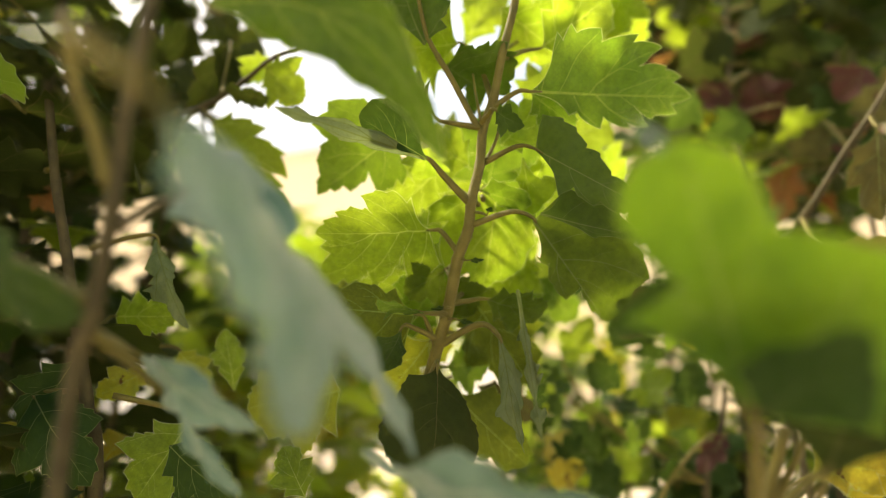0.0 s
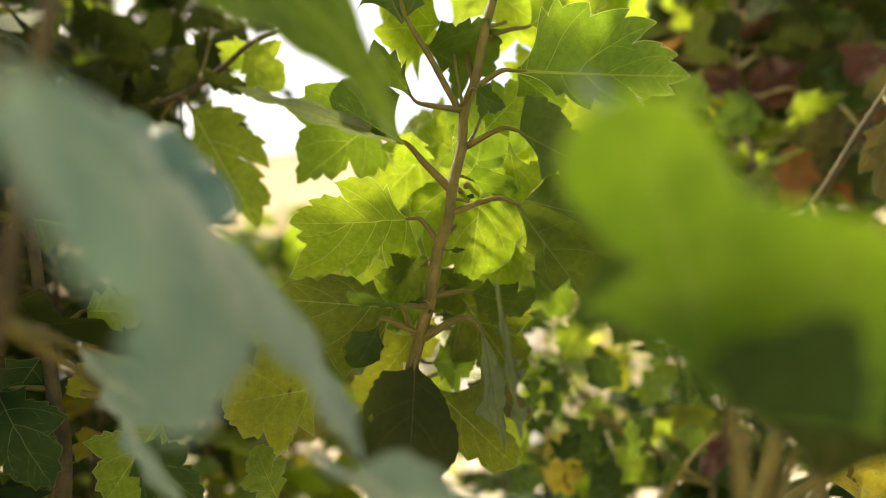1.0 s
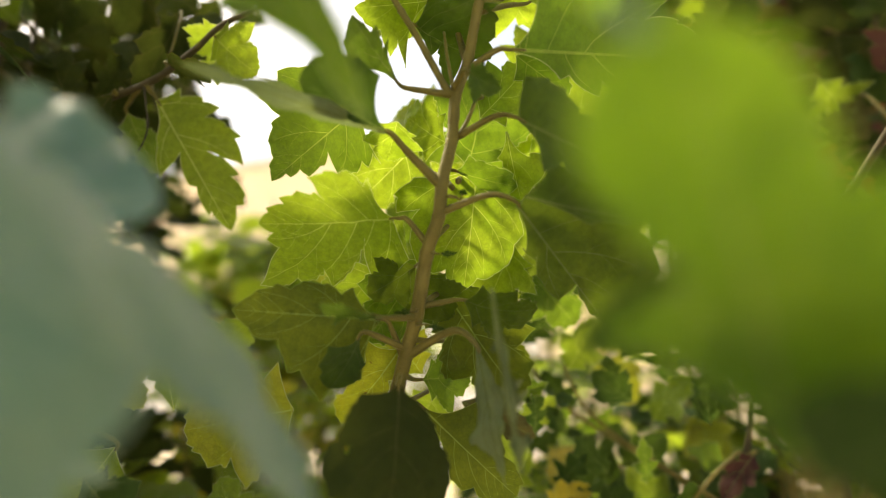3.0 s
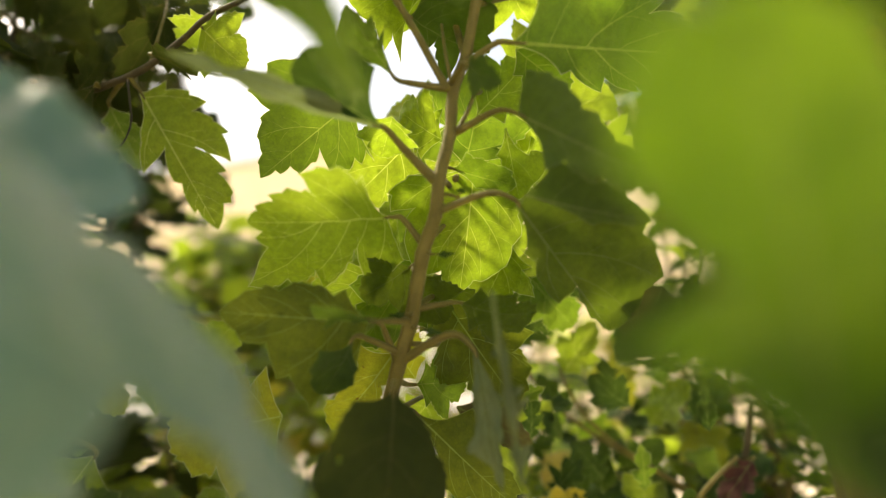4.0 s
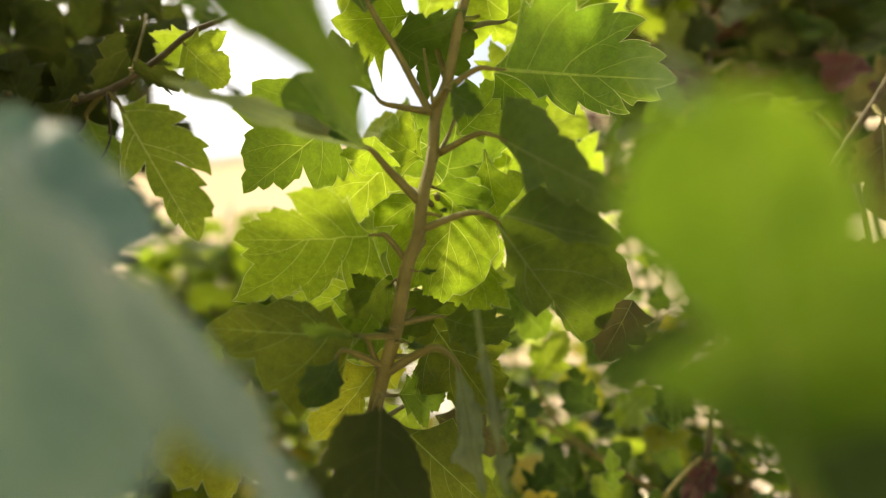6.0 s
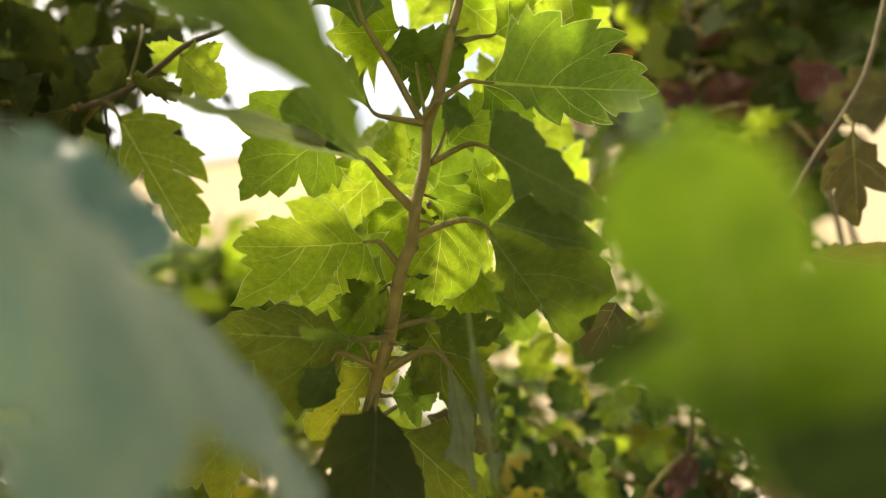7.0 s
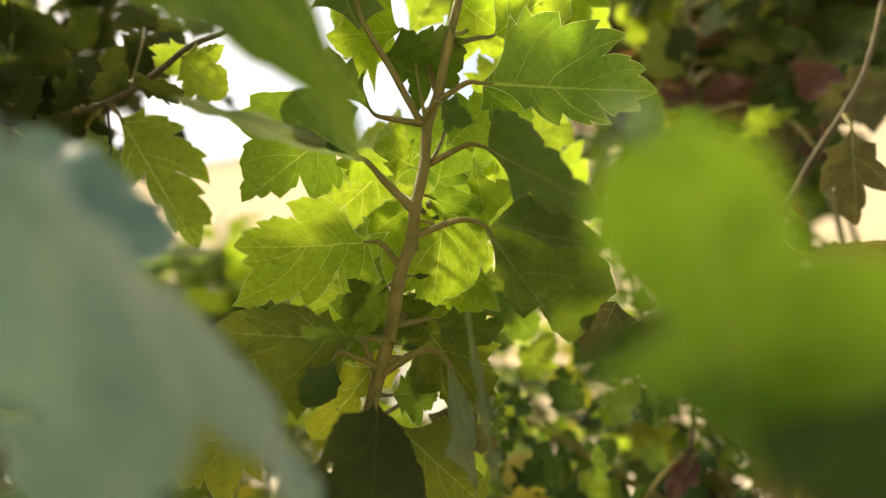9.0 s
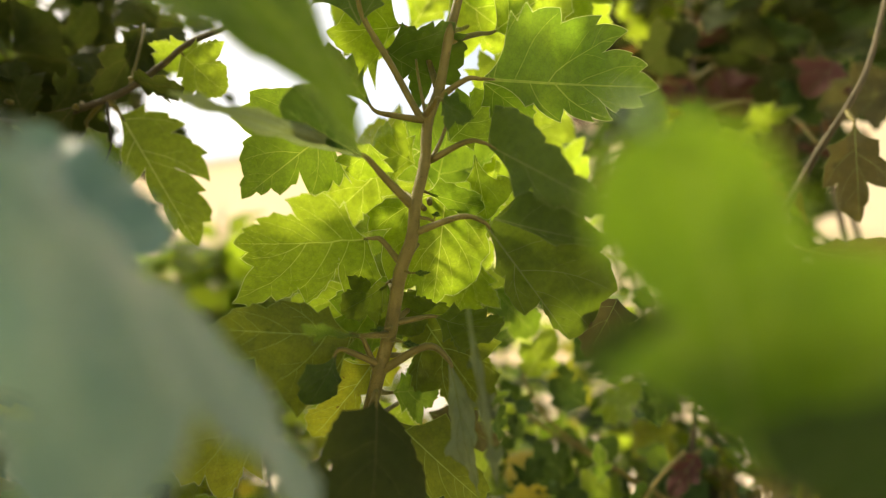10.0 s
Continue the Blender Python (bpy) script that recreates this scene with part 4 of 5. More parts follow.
leaf(middle, (0.0403, -0.0140, 0.6617), (0.0015, -0.0520, 0.6431), (-0.13, 0.25, 1.00), 0.80, GREEN, 304, foot=(0.0618, 0.007, 0.662), form='wide', bend=0.08, fold=0.15, stalk=0.0011)
leaf(middle, (0.0932, 0.0080, 0.6921), (0.1463, 0.0098, 0.6959), (0.18, -0.22, 1.00), 0.80, GREEN, 305, foot=(0.0632, 0.007, 0.68), form='wedge', bend=0.08, fold=0.15, stalk=0.0011)
leaf(middle, (0.0418, 0.0265, 0.7077), (0.0019, 0.0607, 0.7071), (-0.30, 0.22, 1.00), 0.80, GREEN, 306, foot=(0.0646, 0.007, 0.698), form='broad', bend=0.08, fold=0.15, stalk=0.0011)
leaf(middle, (0.0697, -0.0228, 0.7190), (0.0763, -0.0767, 0.7062), (0.29, 0.22, 1.00), 0.80, GREEN, 307, foot=(0.0661, 0.007, 0.716), form='wide', bend=0.08, fold=0.15, stalk=0.0011)
leaf(middle, (0.0850, 0.0314, 0.7383), (0.1252, 0.0877, 0.7251), (0.02, 0.11, 1.00), 0.80, GREEN, 308, foot=(0.0675, 0.007, 0.734), form='wedge', bend=0.08, fold=0.15, stalk=0.0011)
# unseen stem top with leaves, added to shade the near top blade
tube('stem', [(0.0237, -0.0251, 0.5023), (0.0297, -0.0211, 0.5723), (0.0337, -0.0191, 0.6423)], 0.0017, 0.001, STEM, near_left)
leaf(near_left, (0.0121, -0.0004, 0.5670), (-0.0284, 0.0552, 0.5541), (0.11, 0.28, 1.00), 0.75, GREEN, 330, foot=(0.0286, -0.023, 0.5623), form='broad', bend=0.08, fold=0.15, stalk=0.0011)
leaf(near_left, (0.0218, 0.0043, 0.5916), (0.0064, 0.0581, 0.6024), (-0.08, -0.20, 1.00), 0.75, GREEN, 331, foot=(0.0295, -0.0226, 0.5763), form='wide', bend=0.08, fold=0.15, stalk=0.0011)
leaf(near_left, (0.0033, -0.0155, 0.5941), (-0.0465, -0.0032, 0.5828), (-0.12, 0.06, 1.00), 0.75, GREEN, 332, foot=(0.0305, -0.0222, 0.5903), form='wedge', bend=0.08, fold=0.15, stalk=0.0011)
leaf(near_left, (0.0429, 0.0038, 0.6059), (0.0689, 0.0618, 0.5870), (-0.10, -0.11, 1.00), 0.75, GREEN, 333, foot=(0.0315, -0.0218, 0.6043), form='broad', bend=0.08, fold=0.15, stalk=0.0011)
leaf(near_left, (0.0074, -0.0338, 0.6325), (-0.0461, -0.0601, 0.6414), (-0.11, -0.01, 1.00), 0.75, GREEN, 334, foot=(0.0325, -0.0214, 0.6183), form='wide', bend=0.08, fold=0.15, stalk=0.0011)
leaf(near_left, (0.0587, -0.0088, 0.6447), (0.1047, 0.0135, 0.6492), (0.29, -0.29, 1.00), 0.75, GREEN, 335, foot=(0.0335, -0.0209, 0.6323), form='wedge', bend=0.08, fold=0.15, stalk=0.0011)

low_left = plant_root('chrysanthemum_plant', (-0.1510, 0.2860, 0.0000), 'chrysanthemum plant with yellowing lower leaves and a withered one')
tube('stem', [(0.0000, 0.0000, -0.0200), (0.0000, 0.0000, 0.2000), (0.0005, 0.0000, 0.3515), (-0.0033, -0.0088, 0.3930), (-0.0091, -0.0137, 0.4255), (-0.0146, -0.0168, 0.4540), (-0.0227, -0.0191, 0.4885), (-0.0320, -0.0177, 0.5291)], 0.0034, 0.0018, TWIG, low_left, knots=0.12)
leaf(low_left, (-0.0012, 0.0042, 0.4297), (0.0306, -0.0008, 0.4292), (-0.16, -0.97, -0.19), 0.74, GREEN, 401, foot=(-0.0100, -0.0037, 0.4187), form='wide', bend=0.05)
leaf(low_left, (0.0506, 0.0217, 0.3956), (0.0460, 0.0154, 0.4249), (0.34, -0.93, -0.14), 0.56, GREEN, 402, form='wedge', bend=0.05)
leaf(low_left, (0.1031, 0.0114, 0.3958), (0.0616, 0.0079, 0.3882), (0.08, -1.00, 0.00), 1.14, LIME, 403, form='wide', bend=0.06, fold=0.1)
leaf(low_left, (0.0242, 0.0177, 0.4142), (0.0378, 0.0215, 0.3961), (0.32, -0.95, 0.04), 0.89, LIME, 404, foot=(0.0027, -0.0026, 0.4138), form='broad')
leaf(low_left, (0.0137, 0.0094, 0.4053), (-0.0077, 0.0068, 0.3933), (0.28, -0.91, -0.30), 0.79, LIME, 405, foot=(0.0027, -0.0026, 0.4138), form='broad')
leaf(low_left, (0.0370, 0.0041, 0.3820), (0.0154, 0.0060, 0.3489), (0.21, -0.96, -0.20), 1.08, GREEN, 406, foot=(0.0080, -0.0087, 0.3941), form='broad', bend=0.08)
leaf(low_left, (0.0225, -0.0129, 0.4622), (0.0390, -0.0097, 0.4228), (0.01, -1.00, -0.08), 0.28, WITHER, 407, foot=(-0.0074, -0.0121, 0.4585), form='wedge', fold=0.7, wave=0.15, bend=0.12)
leaf(low_left, (-0.0662, 0.0299, 0.5011), (-0.0521, 0.0327, 0.4879), (0.25, -0.97, 0.06), 0.92, BROWN, 408, foot=(-0.0315, -0.0100, 0.4965), form='broad', wave=0.1)
leaf(low_left, (0.0712, 0.0289, 0.4098), (0.0880, 0.0336, 0.3878), (0.24, -0.97, -0.02), 1.10, GREEN, 409, form='wide')
leaf(low_left, (0.0935, -0.0101, 0.3529), (0.0815, -0.0041, 0.3726), (-0.05, -0.96, 0.26), 0.91, GREEN, 410, form='broad')
leaf(low_left, (0.0599, 0.0372, 0.4186), (0.0744, 0.0342, 0.4328), (0.19, -0.90, -0.38), 1.41, GREEN, 411, form='broad')
leaf(low_left, (0.1546, -0.0196, 0.3491), (0.1466, -0.0171, 0.3617), (-0.01, -0.98, 0.18), 1.37, GREEN, 412, form='wide')
leaf(low_left, (-0.0091, -0.0117, 0.4085), (-0.0244, -0.0160, 0.3805), (0.69, -0.67, -0.27), 1.05, DEEP, 413, foot=(-0.0042, -0.0138, 0.4181), form='broad')
leaf(low_left, (-0.0197, -0.0190, 0.3944), (0.0096, -0.0217, 0.3591), (0.06, -0.99, 0.13), 0.76, DEEP, 414, foot=(-0.0067, -0.0169, 0.3943), form='broad')
leaf(low_left, (0.0369, -0.0146, 0.3736), (0.0685, -0.0203, 0.3525), (-0.14, -0.99, 0.06), 0.78, DEEP, 415, form='broad')

low_right = plant_root('chrysanthemum_plant', (0.1690, 0.4244, 0.0000), 'young chrysanthemum plant with small dark leaves and a pale twig')
tube('stem', [(0.0000, 0.0000, -0.0200), (0.0000, 0.0000, 0.2000), (0.0000, 0.0000, 0.3275), (0.0091, -0.0090, 0.3700), (0.0127, -0.0151, 0.3984)], 0.003, 0.0014, TWIG, low_right, knots=0.1)
tube('branch', [(-0.0394, -0.0198, 0.3244), (-0.0291, -0.0237, 0.3429), (-0.0171, -0.0269, 0.3580), (-0.0021, -0.0243, 0.3694)], 0.0016, 0.001, STEM, low_right)
leaf(low_right, (0.0081, -0.0187, 0.3673), (-0.0136, -0.0241, 0.3446), (-0.16, -0.92, 0.37), 0.60, MAROON, 450, foot=(0.0073, -0.0075, 0.3629), form='broad', wave=0.1)
leaf(low_right, (-0.0906, -0.0181, 0.4126), (-0.0749, -0.0341, 0.4399), (-0.36, -0.88, -0.31), 0.71, GREEN, 460, foot=(0.0018, -0.0015, 0.3346), form='broad', bend=0.08, fold=0.15)
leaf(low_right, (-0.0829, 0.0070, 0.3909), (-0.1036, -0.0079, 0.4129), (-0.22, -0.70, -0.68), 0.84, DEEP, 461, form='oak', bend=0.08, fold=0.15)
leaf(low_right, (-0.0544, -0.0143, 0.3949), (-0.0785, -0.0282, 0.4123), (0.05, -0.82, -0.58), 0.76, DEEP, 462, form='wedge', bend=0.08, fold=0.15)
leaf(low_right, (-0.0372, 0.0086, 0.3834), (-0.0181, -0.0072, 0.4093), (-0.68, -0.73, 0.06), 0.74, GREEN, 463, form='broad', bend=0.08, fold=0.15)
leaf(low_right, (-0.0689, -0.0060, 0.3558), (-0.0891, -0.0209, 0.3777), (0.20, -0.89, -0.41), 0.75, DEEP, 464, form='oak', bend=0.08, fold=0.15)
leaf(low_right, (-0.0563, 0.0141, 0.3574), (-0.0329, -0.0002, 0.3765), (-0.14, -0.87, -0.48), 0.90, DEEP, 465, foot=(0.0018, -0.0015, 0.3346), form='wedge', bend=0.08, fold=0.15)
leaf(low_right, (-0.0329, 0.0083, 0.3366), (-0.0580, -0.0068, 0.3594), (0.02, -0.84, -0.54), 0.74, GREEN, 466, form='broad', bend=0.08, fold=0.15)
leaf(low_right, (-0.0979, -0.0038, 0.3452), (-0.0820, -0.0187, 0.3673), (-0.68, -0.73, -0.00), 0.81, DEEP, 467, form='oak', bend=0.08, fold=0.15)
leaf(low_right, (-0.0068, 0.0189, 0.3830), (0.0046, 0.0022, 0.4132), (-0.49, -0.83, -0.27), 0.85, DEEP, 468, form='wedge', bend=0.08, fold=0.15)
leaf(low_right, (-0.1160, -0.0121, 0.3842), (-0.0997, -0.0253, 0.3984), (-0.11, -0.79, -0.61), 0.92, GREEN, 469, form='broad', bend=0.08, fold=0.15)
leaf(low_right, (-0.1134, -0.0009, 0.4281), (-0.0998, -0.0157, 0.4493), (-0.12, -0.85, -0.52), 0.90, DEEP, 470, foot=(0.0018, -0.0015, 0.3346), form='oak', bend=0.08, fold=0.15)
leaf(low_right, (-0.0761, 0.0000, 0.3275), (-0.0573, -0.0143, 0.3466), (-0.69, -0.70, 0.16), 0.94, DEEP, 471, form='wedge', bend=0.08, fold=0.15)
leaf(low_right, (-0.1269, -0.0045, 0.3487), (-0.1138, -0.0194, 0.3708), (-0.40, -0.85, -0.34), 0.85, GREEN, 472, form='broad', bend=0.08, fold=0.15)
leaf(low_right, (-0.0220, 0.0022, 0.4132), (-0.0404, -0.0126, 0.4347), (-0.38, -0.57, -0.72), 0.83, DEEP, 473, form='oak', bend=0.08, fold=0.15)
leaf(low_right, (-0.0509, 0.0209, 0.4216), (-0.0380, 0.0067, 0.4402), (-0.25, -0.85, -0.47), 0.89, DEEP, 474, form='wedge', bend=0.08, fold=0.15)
leaf(near_right, (0.0902, 0.1264, 0.3562), (0.1283, 0.1230, 0.3722), (-0.13, -0.99, 0.10), 0.98, YELLOW, 480, foot=(0.0217, 0.0233, 0.3602), form='broad', wave=0.06)
leaf(near_right, (0.1130, 0.1393, 0.3438), (0.1299, 0.1323, 0.3768), (-0.41, -0.91, 0.01), 1.04, YELLOW, 481, form='wide', wave=0.06)
tube('branch', [(-0.0090, -0.0175, 0.3596), (0.0069, -0.0152, 0.3730), (0.0221, -0.0115, 0.3797), (0.0412, -0.0079, 0.3869)], 0.0014, 0.001, STEM, near_right)
leaf(middle, (0.0307, 0.0557, 0.3974), (0.0640, 0.0570, 0.3815), (0.04, -1.00, 0.00), 0.59, UMBER, 43, form='broad', wave=0.08)
# leaves round the left twig, their shade given by the dusky colour
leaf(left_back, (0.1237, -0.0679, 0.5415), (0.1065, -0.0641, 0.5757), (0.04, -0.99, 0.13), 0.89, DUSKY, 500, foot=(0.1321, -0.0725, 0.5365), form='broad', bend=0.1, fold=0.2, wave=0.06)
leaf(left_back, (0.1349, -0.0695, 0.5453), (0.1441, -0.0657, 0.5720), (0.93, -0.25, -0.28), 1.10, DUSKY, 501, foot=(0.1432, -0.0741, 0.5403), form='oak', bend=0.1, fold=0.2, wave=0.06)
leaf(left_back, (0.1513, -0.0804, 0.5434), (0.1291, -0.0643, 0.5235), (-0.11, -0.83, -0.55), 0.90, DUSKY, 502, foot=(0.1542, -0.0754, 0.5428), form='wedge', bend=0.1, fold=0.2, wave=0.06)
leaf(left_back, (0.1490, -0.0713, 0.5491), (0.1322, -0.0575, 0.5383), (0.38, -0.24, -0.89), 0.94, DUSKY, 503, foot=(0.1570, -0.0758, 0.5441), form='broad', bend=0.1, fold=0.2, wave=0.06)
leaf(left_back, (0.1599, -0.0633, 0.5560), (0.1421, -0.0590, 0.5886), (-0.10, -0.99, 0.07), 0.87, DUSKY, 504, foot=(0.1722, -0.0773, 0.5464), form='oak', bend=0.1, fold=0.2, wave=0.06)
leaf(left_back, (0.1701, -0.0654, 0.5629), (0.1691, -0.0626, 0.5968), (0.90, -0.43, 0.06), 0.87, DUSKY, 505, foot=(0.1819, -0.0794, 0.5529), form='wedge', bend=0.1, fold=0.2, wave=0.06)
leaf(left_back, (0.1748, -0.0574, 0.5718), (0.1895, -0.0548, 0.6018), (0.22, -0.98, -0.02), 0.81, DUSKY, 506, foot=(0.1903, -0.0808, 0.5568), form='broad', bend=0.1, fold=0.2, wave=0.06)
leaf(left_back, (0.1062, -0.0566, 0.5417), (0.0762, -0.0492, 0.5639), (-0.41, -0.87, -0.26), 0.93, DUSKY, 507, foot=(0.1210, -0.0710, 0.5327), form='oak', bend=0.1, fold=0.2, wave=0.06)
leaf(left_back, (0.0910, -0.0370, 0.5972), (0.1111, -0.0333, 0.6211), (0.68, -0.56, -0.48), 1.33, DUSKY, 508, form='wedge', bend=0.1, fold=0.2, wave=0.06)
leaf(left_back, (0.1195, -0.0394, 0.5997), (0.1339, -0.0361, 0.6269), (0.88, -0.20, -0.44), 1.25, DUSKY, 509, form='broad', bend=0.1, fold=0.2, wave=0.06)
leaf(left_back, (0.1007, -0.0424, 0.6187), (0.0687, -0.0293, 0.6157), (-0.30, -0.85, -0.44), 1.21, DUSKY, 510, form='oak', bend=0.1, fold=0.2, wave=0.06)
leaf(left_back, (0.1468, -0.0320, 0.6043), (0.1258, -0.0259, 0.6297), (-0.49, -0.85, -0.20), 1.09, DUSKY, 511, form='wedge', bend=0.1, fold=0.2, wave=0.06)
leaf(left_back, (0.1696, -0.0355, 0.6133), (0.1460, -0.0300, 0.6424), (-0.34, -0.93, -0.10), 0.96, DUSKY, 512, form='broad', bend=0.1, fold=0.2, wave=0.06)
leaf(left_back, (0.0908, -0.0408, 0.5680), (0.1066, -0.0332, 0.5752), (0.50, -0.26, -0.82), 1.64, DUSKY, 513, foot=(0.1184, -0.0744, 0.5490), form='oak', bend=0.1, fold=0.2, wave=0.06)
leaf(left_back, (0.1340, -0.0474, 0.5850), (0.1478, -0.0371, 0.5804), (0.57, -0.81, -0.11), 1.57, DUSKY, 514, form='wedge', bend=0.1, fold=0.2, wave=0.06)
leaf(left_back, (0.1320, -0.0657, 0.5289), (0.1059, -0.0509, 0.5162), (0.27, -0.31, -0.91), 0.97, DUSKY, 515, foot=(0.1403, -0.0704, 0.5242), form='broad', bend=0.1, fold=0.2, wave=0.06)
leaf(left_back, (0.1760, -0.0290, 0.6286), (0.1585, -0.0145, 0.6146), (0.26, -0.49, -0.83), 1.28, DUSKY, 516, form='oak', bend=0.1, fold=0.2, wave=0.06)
# upper right leaves, mostly in the colours that carry painted shade
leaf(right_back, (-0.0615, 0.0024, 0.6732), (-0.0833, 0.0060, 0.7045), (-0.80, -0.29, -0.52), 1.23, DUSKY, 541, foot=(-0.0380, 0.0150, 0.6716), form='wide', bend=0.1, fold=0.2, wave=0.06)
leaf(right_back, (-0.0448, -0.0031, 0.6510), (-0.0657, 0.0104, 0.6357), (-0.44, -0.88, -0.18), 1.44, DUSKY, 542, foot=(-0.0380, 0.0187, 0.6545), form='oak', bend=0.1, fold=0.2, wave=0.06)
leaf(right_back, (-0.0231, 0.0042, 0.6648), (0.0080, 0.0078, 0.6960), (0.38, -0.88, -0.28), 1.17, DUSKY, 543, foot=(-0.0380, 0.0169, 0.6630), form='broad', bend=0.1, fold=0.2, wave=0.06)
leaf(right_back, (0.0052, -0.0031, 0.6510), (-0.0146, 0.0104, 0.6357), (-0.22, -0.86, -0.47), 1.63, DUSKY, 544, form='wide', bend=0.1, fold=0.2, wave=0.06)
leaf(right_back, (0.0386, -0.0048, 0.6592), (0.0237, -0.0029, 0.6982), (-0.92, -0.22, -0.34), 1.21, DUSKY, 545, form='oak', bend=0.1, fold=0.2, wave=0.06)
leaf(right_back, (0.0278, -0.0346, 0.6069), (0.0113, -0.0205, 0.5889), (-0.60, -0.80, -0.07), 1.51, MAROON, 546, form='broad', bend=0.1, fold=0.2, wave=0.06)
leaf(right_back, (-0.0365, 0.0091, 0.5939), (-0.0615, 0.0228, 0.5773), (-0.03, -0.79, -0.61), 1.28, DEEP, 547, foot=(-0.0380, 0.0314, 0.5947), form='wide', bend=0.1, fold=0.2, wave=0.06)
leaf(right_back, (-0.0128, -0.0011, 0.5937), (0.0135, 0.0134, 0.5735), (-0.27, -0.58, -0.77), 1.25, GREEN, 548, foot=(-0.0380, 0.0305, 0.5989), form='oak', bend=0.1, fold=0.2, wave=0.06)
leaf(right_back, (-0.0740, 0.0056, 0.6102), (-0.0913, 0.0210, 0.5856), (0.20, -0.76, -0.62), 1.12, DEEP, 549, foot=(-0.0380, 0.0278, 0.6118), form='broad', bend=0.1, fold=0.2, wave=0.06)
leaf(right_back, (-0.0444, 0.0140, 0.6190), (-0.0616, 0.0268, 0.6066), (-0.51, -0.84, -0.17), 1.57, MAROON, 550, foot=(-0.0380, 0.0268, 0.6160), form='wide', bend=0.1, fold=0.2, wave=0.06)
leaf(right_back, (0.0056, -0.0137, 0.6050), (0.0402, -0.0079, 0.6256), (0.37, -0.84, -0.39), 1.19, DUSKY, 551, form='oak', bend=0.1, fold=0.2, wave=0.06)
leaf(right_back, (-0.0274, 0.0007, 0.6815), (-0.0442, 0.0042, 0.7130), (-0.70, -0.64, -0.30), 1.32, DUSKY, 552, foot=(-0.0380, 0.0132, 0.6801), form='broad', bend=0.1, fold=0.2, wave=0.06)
# added leaf behind the broad one, blocks sun from its lower part
leaf(near_right, (0.0176, -0.0080, 0.4017), (-0.0178, -0.0310, 0.4476), (-0.20, -0.80, -0.56), 0.59, GREEN, 82, foot=(-0.0003, -0.0013, 0.3559), form='broad')
# two more unseen sun blockers over the near top blade
leaf(near_left, (0.0318, 0.0378, 0.5479), (0.0640, 0.0444, 0.5360), (-0.16, -0.62, -0.77), 1.56, GREEN, 76, foot=(0.0214, 0.0217, 0.5310), form='broad')
leaf(near_left, (0.0429, 0.0533, 0.5671), (0.0674, 0.0593, 0.5559), (-0.20, -0.60, -0.77), 1.99, GREEN, 77, form='broad')
leaf(middle, (0.0249, 0.0116, 0.5063), (0.0069, 0.0194, 0.5229), (-0.62, -0.70, -0.34), 1.31, GREEN, 231, form='broad', fold=0.12)
leaf(middle, (0.0570, 0.0220, 0.4961), (0.0828, 0.0289, 0.5038), (0.24, -0.97, 0.06), 1.35, GREEN, 232, form='wedge', fold=0.12)
leaf(middle, (0.0690, 0.0350, 0.4802), (0.0876, 0.0412, 0.4931), (0.28, -0.96, 0.06), 1.53, GREEN, 233, form='wide', fold=0.12)
leaf(middle, (0.0541, 0.0289, 0.4653), (0.0428, 0.0450, 0.4423), (-0.10, -0.84, -0.54), 1.24, GREEN, 234, form='broad', fold=0.12)
leaf(middle, (0.0018, 0.0297, 0.4542), (-0.0336, 0.0444, 0.4448), (-0.15, -0.76, -0.63), 0.87, GREEN, 235, form='wedge', fold=0.12)
leaf(middle, (0.0835, 0.0524, 0.5365), (0.1102, 0.0582, 0.5488), (0.19, -0.98, 0.04), 1.42, GREEN, 236, form='wide', fold=0.12)
leaf(middle, (0.0946, 0.0644, 0.5251), (0.1221, 0.0743, 0.5186), (0.20, -0.86, -0.47), 1.46, GREEN, 237, form='broad', fold=0.12)
leaf(middle, (0.0158, 0.0070, 0.5766), (-0.0007, 0.0211, 0.5641), (-0.01, -0.67, -0.75), 1.28, GREEN, 238, form='wedge', fold=0.12)
# branch end and leaves above the view, added to shade the broad near leaf
tube('branch', [(-0.0001, -0.0391, 0.5717), (-0.0030, -0.0405, 0.5882), (-0.0059, -0.0402, 0.6107)], 0.0009, 0.0006, STEM, middle)
leaf(middle, (-0.0100, -0.0170, 0.5800), (-0.0700, -0.0330, 0.5920), (-0.10, -0.15, 1.00), 0.85, GREEN, 350, form='broad', fold=0.15)
leaf(middle, (-0.0160, -0.0100, 0.6000), (-0.0430, 0.0400, 0.6120), (0.00, -0.15, 1.00), 0.85, GREEN, 351, form='wide', fold=0.15)
leaf(middle, (-0.0100, -0.0230, 0.5980), (-0.0180, -0.0800, 0.6060), (0.10, -0.15, 1.00), 0.85, GREEN, 352, form='wedge', fold=0.15)
leaf(middle, (-0.0180, -0.0130, 0.6220), (-0.0760, 0.0050, 0.6400), (-0.10, -0.15, 1.00), 0.85, GREEN, 353, form='broad', fold=0.15)
leaf(middle, (-0.0120, -0.0230, 0.6300), (0.0220, -0.0700, 0.6400), (0.00, -0.15, 1.00), 0.85, GREEN, 354, form='wide', fold=0.15)
leaf(middle, (-0.0180, -0.0170, 0.6400), (-0.0380, -0.0600, 0.6550), (0.10, -0.15, 1.00), 0.85, GREEN, 355, form='wedge', fold=0.15)
leaf(middle, (0.1078, 0.0016, 0.4430), (0.0952, 0.0106, 0.4197), (-0.13, -0.95, -0.30), 0.90, UMBER, 44, form='wide', wave=0.06, fold=0.15, label='dull brown shaded leaf')
